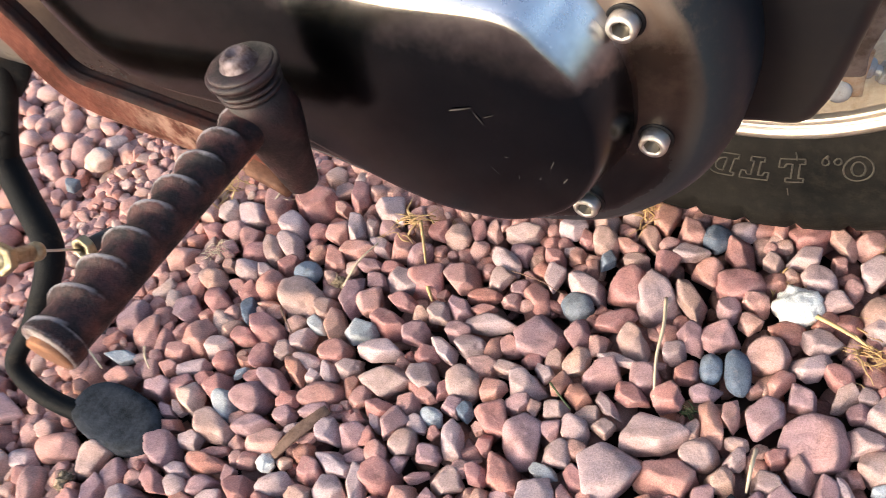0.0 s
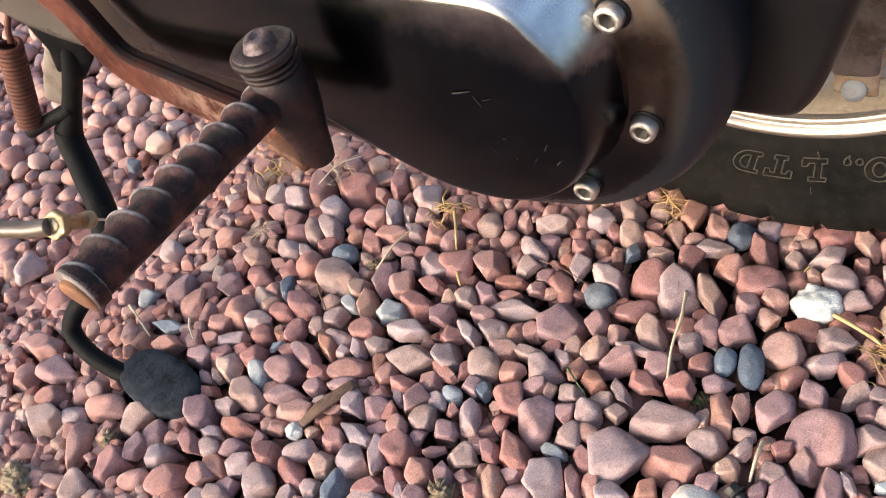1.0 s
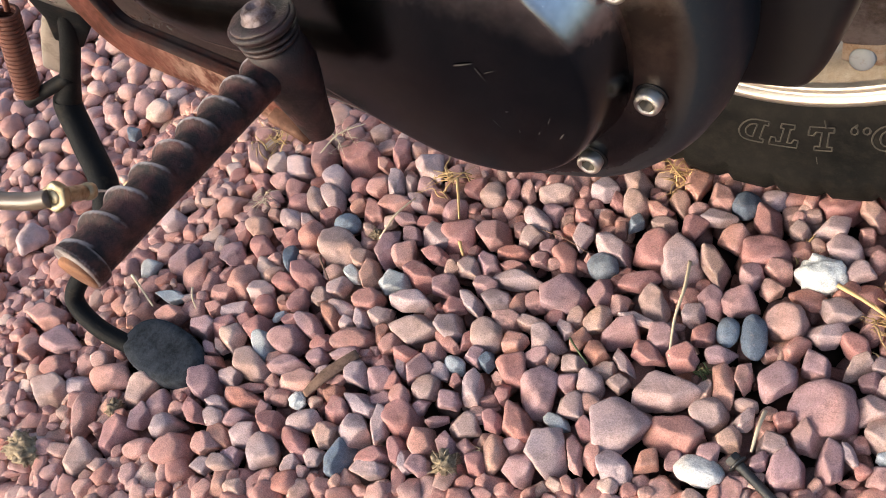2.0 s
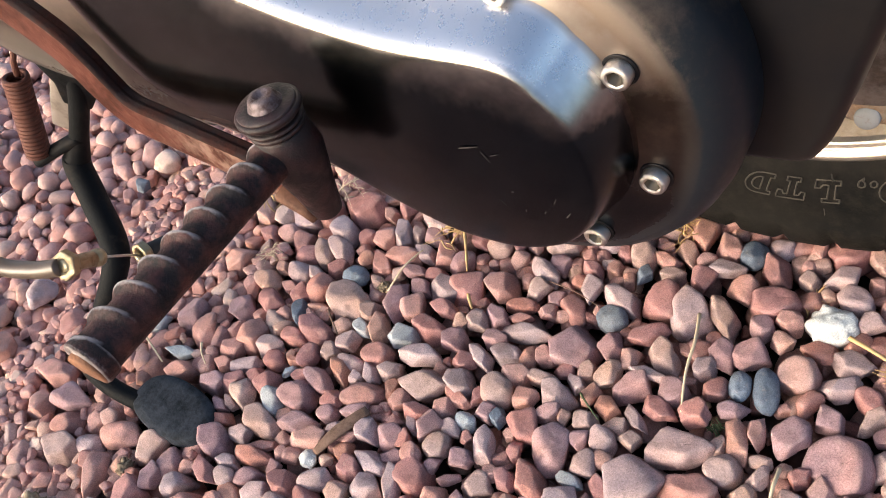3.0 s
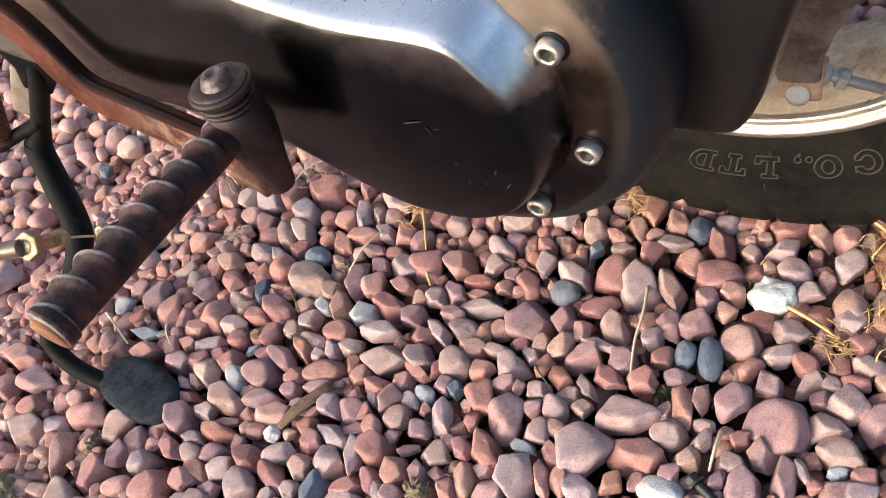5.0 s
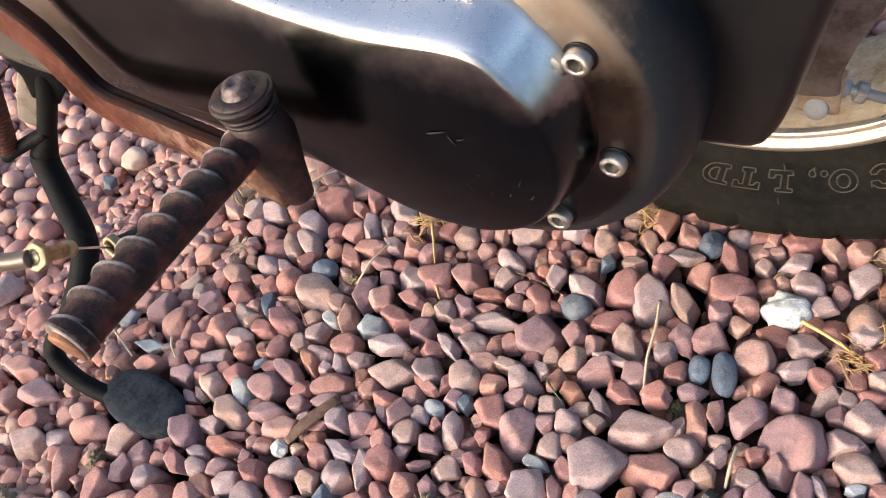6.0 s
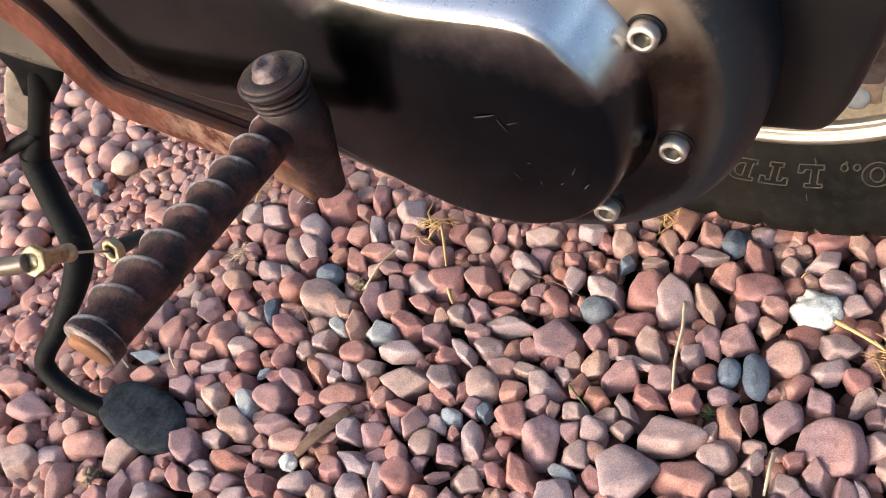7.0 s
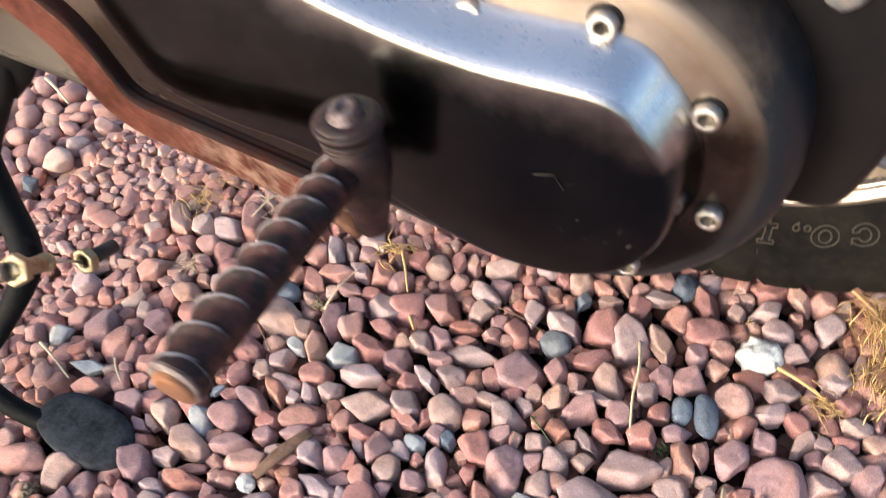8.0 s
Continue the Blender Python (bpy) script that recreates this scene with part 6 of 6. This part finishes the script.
stalk([(-0.345, 0.263, 0.003), (-0.335, 0.255, 0.005), (-0.325, 0.247, 0.002)], 0.0009, bark, "thin brown twig between pebbles", "twig")
stalk([(-0.191, 0.337, 0.004), (-0.168, 0.332, 0.008), (-0.148, 0.328, 0.003)], 0.0005, bark, "thread-thin dry brown stem over gravel", "twig")
stalk([(-0.133, 0.263, 0.004), (-0.125, 0.256, 0.008), (-0.115, 0.250, 0.003)], 0.0008, green_blade, "small green grass blade between pebbles", "grass_blade")
blades("dry_grass", (-0.051, 0.272, -0.003), 12, 0.009, 0.002, 0.003, green_blade, "tiny dark green grass sprig between pebbles", 9)
stalk([(-0.720, 0.448, 0.006), (-0.695, 0.436, 0.010), (-0.668, 0.423, 0.006)], 0.0020, bleached, "pale dry stalk lying on gravel")
blades("dry_grass", (-0.430, 0.296, 0.004), 12, 0.016, 0.005, 0.006, bleached, "curled wisp of pale dry grass", 10, (0, 0), 0.0005)
blades("dry_grass", (-0.456, 0.382, 0.003), 10, 0.022, 0.008, 0.006, straw, "loose tuft of yellow dry grass on gravel", 11)

# flat splinter of wood
bm = bmesh.new()
sweep(bm, catmull([(-0.282, 0.160, 0.004), (-0.275, 0.178, 0.006), (-0.264, 0.201, 0.004)], 5), section("box", 0.0036, 0.0012, 12), scale=lambda s: 0.45 + 0.85 * math.sin(math.pi * (0.10 + 0.65 * s)))
tagged(part("wood_splinter", bm, bark), "flat brown weathered splinter of wood on gravel", "wood chip")


def clump(at, size, seed, label, mat):
    """A crumbly clump of dried roots and soil."""
    r = random.Random(seed)
    bm = bmesh.new()
    bmesh.ops.create_icosphere(bm, subdivisions=4, radius=1.0)
    off = Vector((seed * 3.1, seed, 1.7))
    for v in bm.verts:
        d = v.co.normalized()
        k = 0.8 + 0.45 * noise.noise(d * 2.2 + off) + 0.32 * noise.noise(d * 6 + off) + 0.22 * noise.noise(d * 14 + off)
        v.co = Vector(at) + Vector((d.x * size[0], d.y * size[1], d.z * size[2])) * k
    ob = part("root_clump", bm, mat)
    tagged(ob, label, "root clump")
    for k in range(int(18 * size[0] / 0.01)):
        d = Vector((r.gauss(0, 1), r.gauss(0, 1), abs(r.gauss(0, 0.8)))).normalized()
        p = Vector(at) + Vector((d.x * size[0], d.y * size[1], d.z * size[2])) * 0.7
        bm = bmesh.new()
        q = Vector((r.uniform(-1, 1), r.uniform(-1, 1), r.uniform(-0.5, 0.2))) * 0.0055
        sweep(bm, [p, p + d * 0.0022 + q * 0.4, p + d * 0.0026 + q], section("round", 0.00035, 0.00035, 5), up=(0.1, 0.2, 1))
        part("rootlet", bm, mat, ob)
    return ob


clump((-0.314, 0.297, -0.002), (0.007, 0.006, 0.005), 1, "crumbly brown dried root clump between pebbles", root_fibre)
clump((-0.422, 0.095, -0.001), (0.006, 0.007, 0.006), 2, "pale dried root clump between pebbles", root_fibre)
clump((-0.168, 0.158, 0.000), (0.010, 0.009, 0.008), 3, "grey-brown dried moss clump between pebbles", root_fibre)
clump((-0.150, 0.170, -0.001), (0.006, 0.005, 0.006), 4, "small grey-brown dried moss clump", root_fibre)
clump((-0.466, 0.040, 0.001), (0.020, 0.012, 0.010), 5, "weathered grey woody root on gravel", root_fibre)

# lost flange bolt lying in the gravel
BH, BT = Vector((-0.0165, 0.2245, 0.004)), Vector((0.012, 0.2105, -0.001))
axis = (BT - BH).normalized()
bm = bmesh.new()
thread = [(0.0029, 0.004)]
for k in range(24):
    s = 0.007 + k * 0.0011
    thread += [(0.0030, s), (0.0026, s + 0.00055)]
lathe(bm, thread, aim(BH, axis), 16)
lost = tagged(part("flange_bolt", bm, black_bolt), "black steel flange bolt lying on the gravel", "bolt")
bm = bmesh.new()
hexagon(bm, 0.0080, 0.0045, aim(BH - axis * 0.0012, axis, 0.3))
part("hex_head", bm, black_bolt, lost)
bm = bmesh.new()
lathe(bm, [(0.0046, 0.0030), (0.0058, 0.0036), (0.0058, 0.0044), (0.0046, 0.0048)], aim(BH, axis), 24)
part("flange", bm, black_bolt, lost)
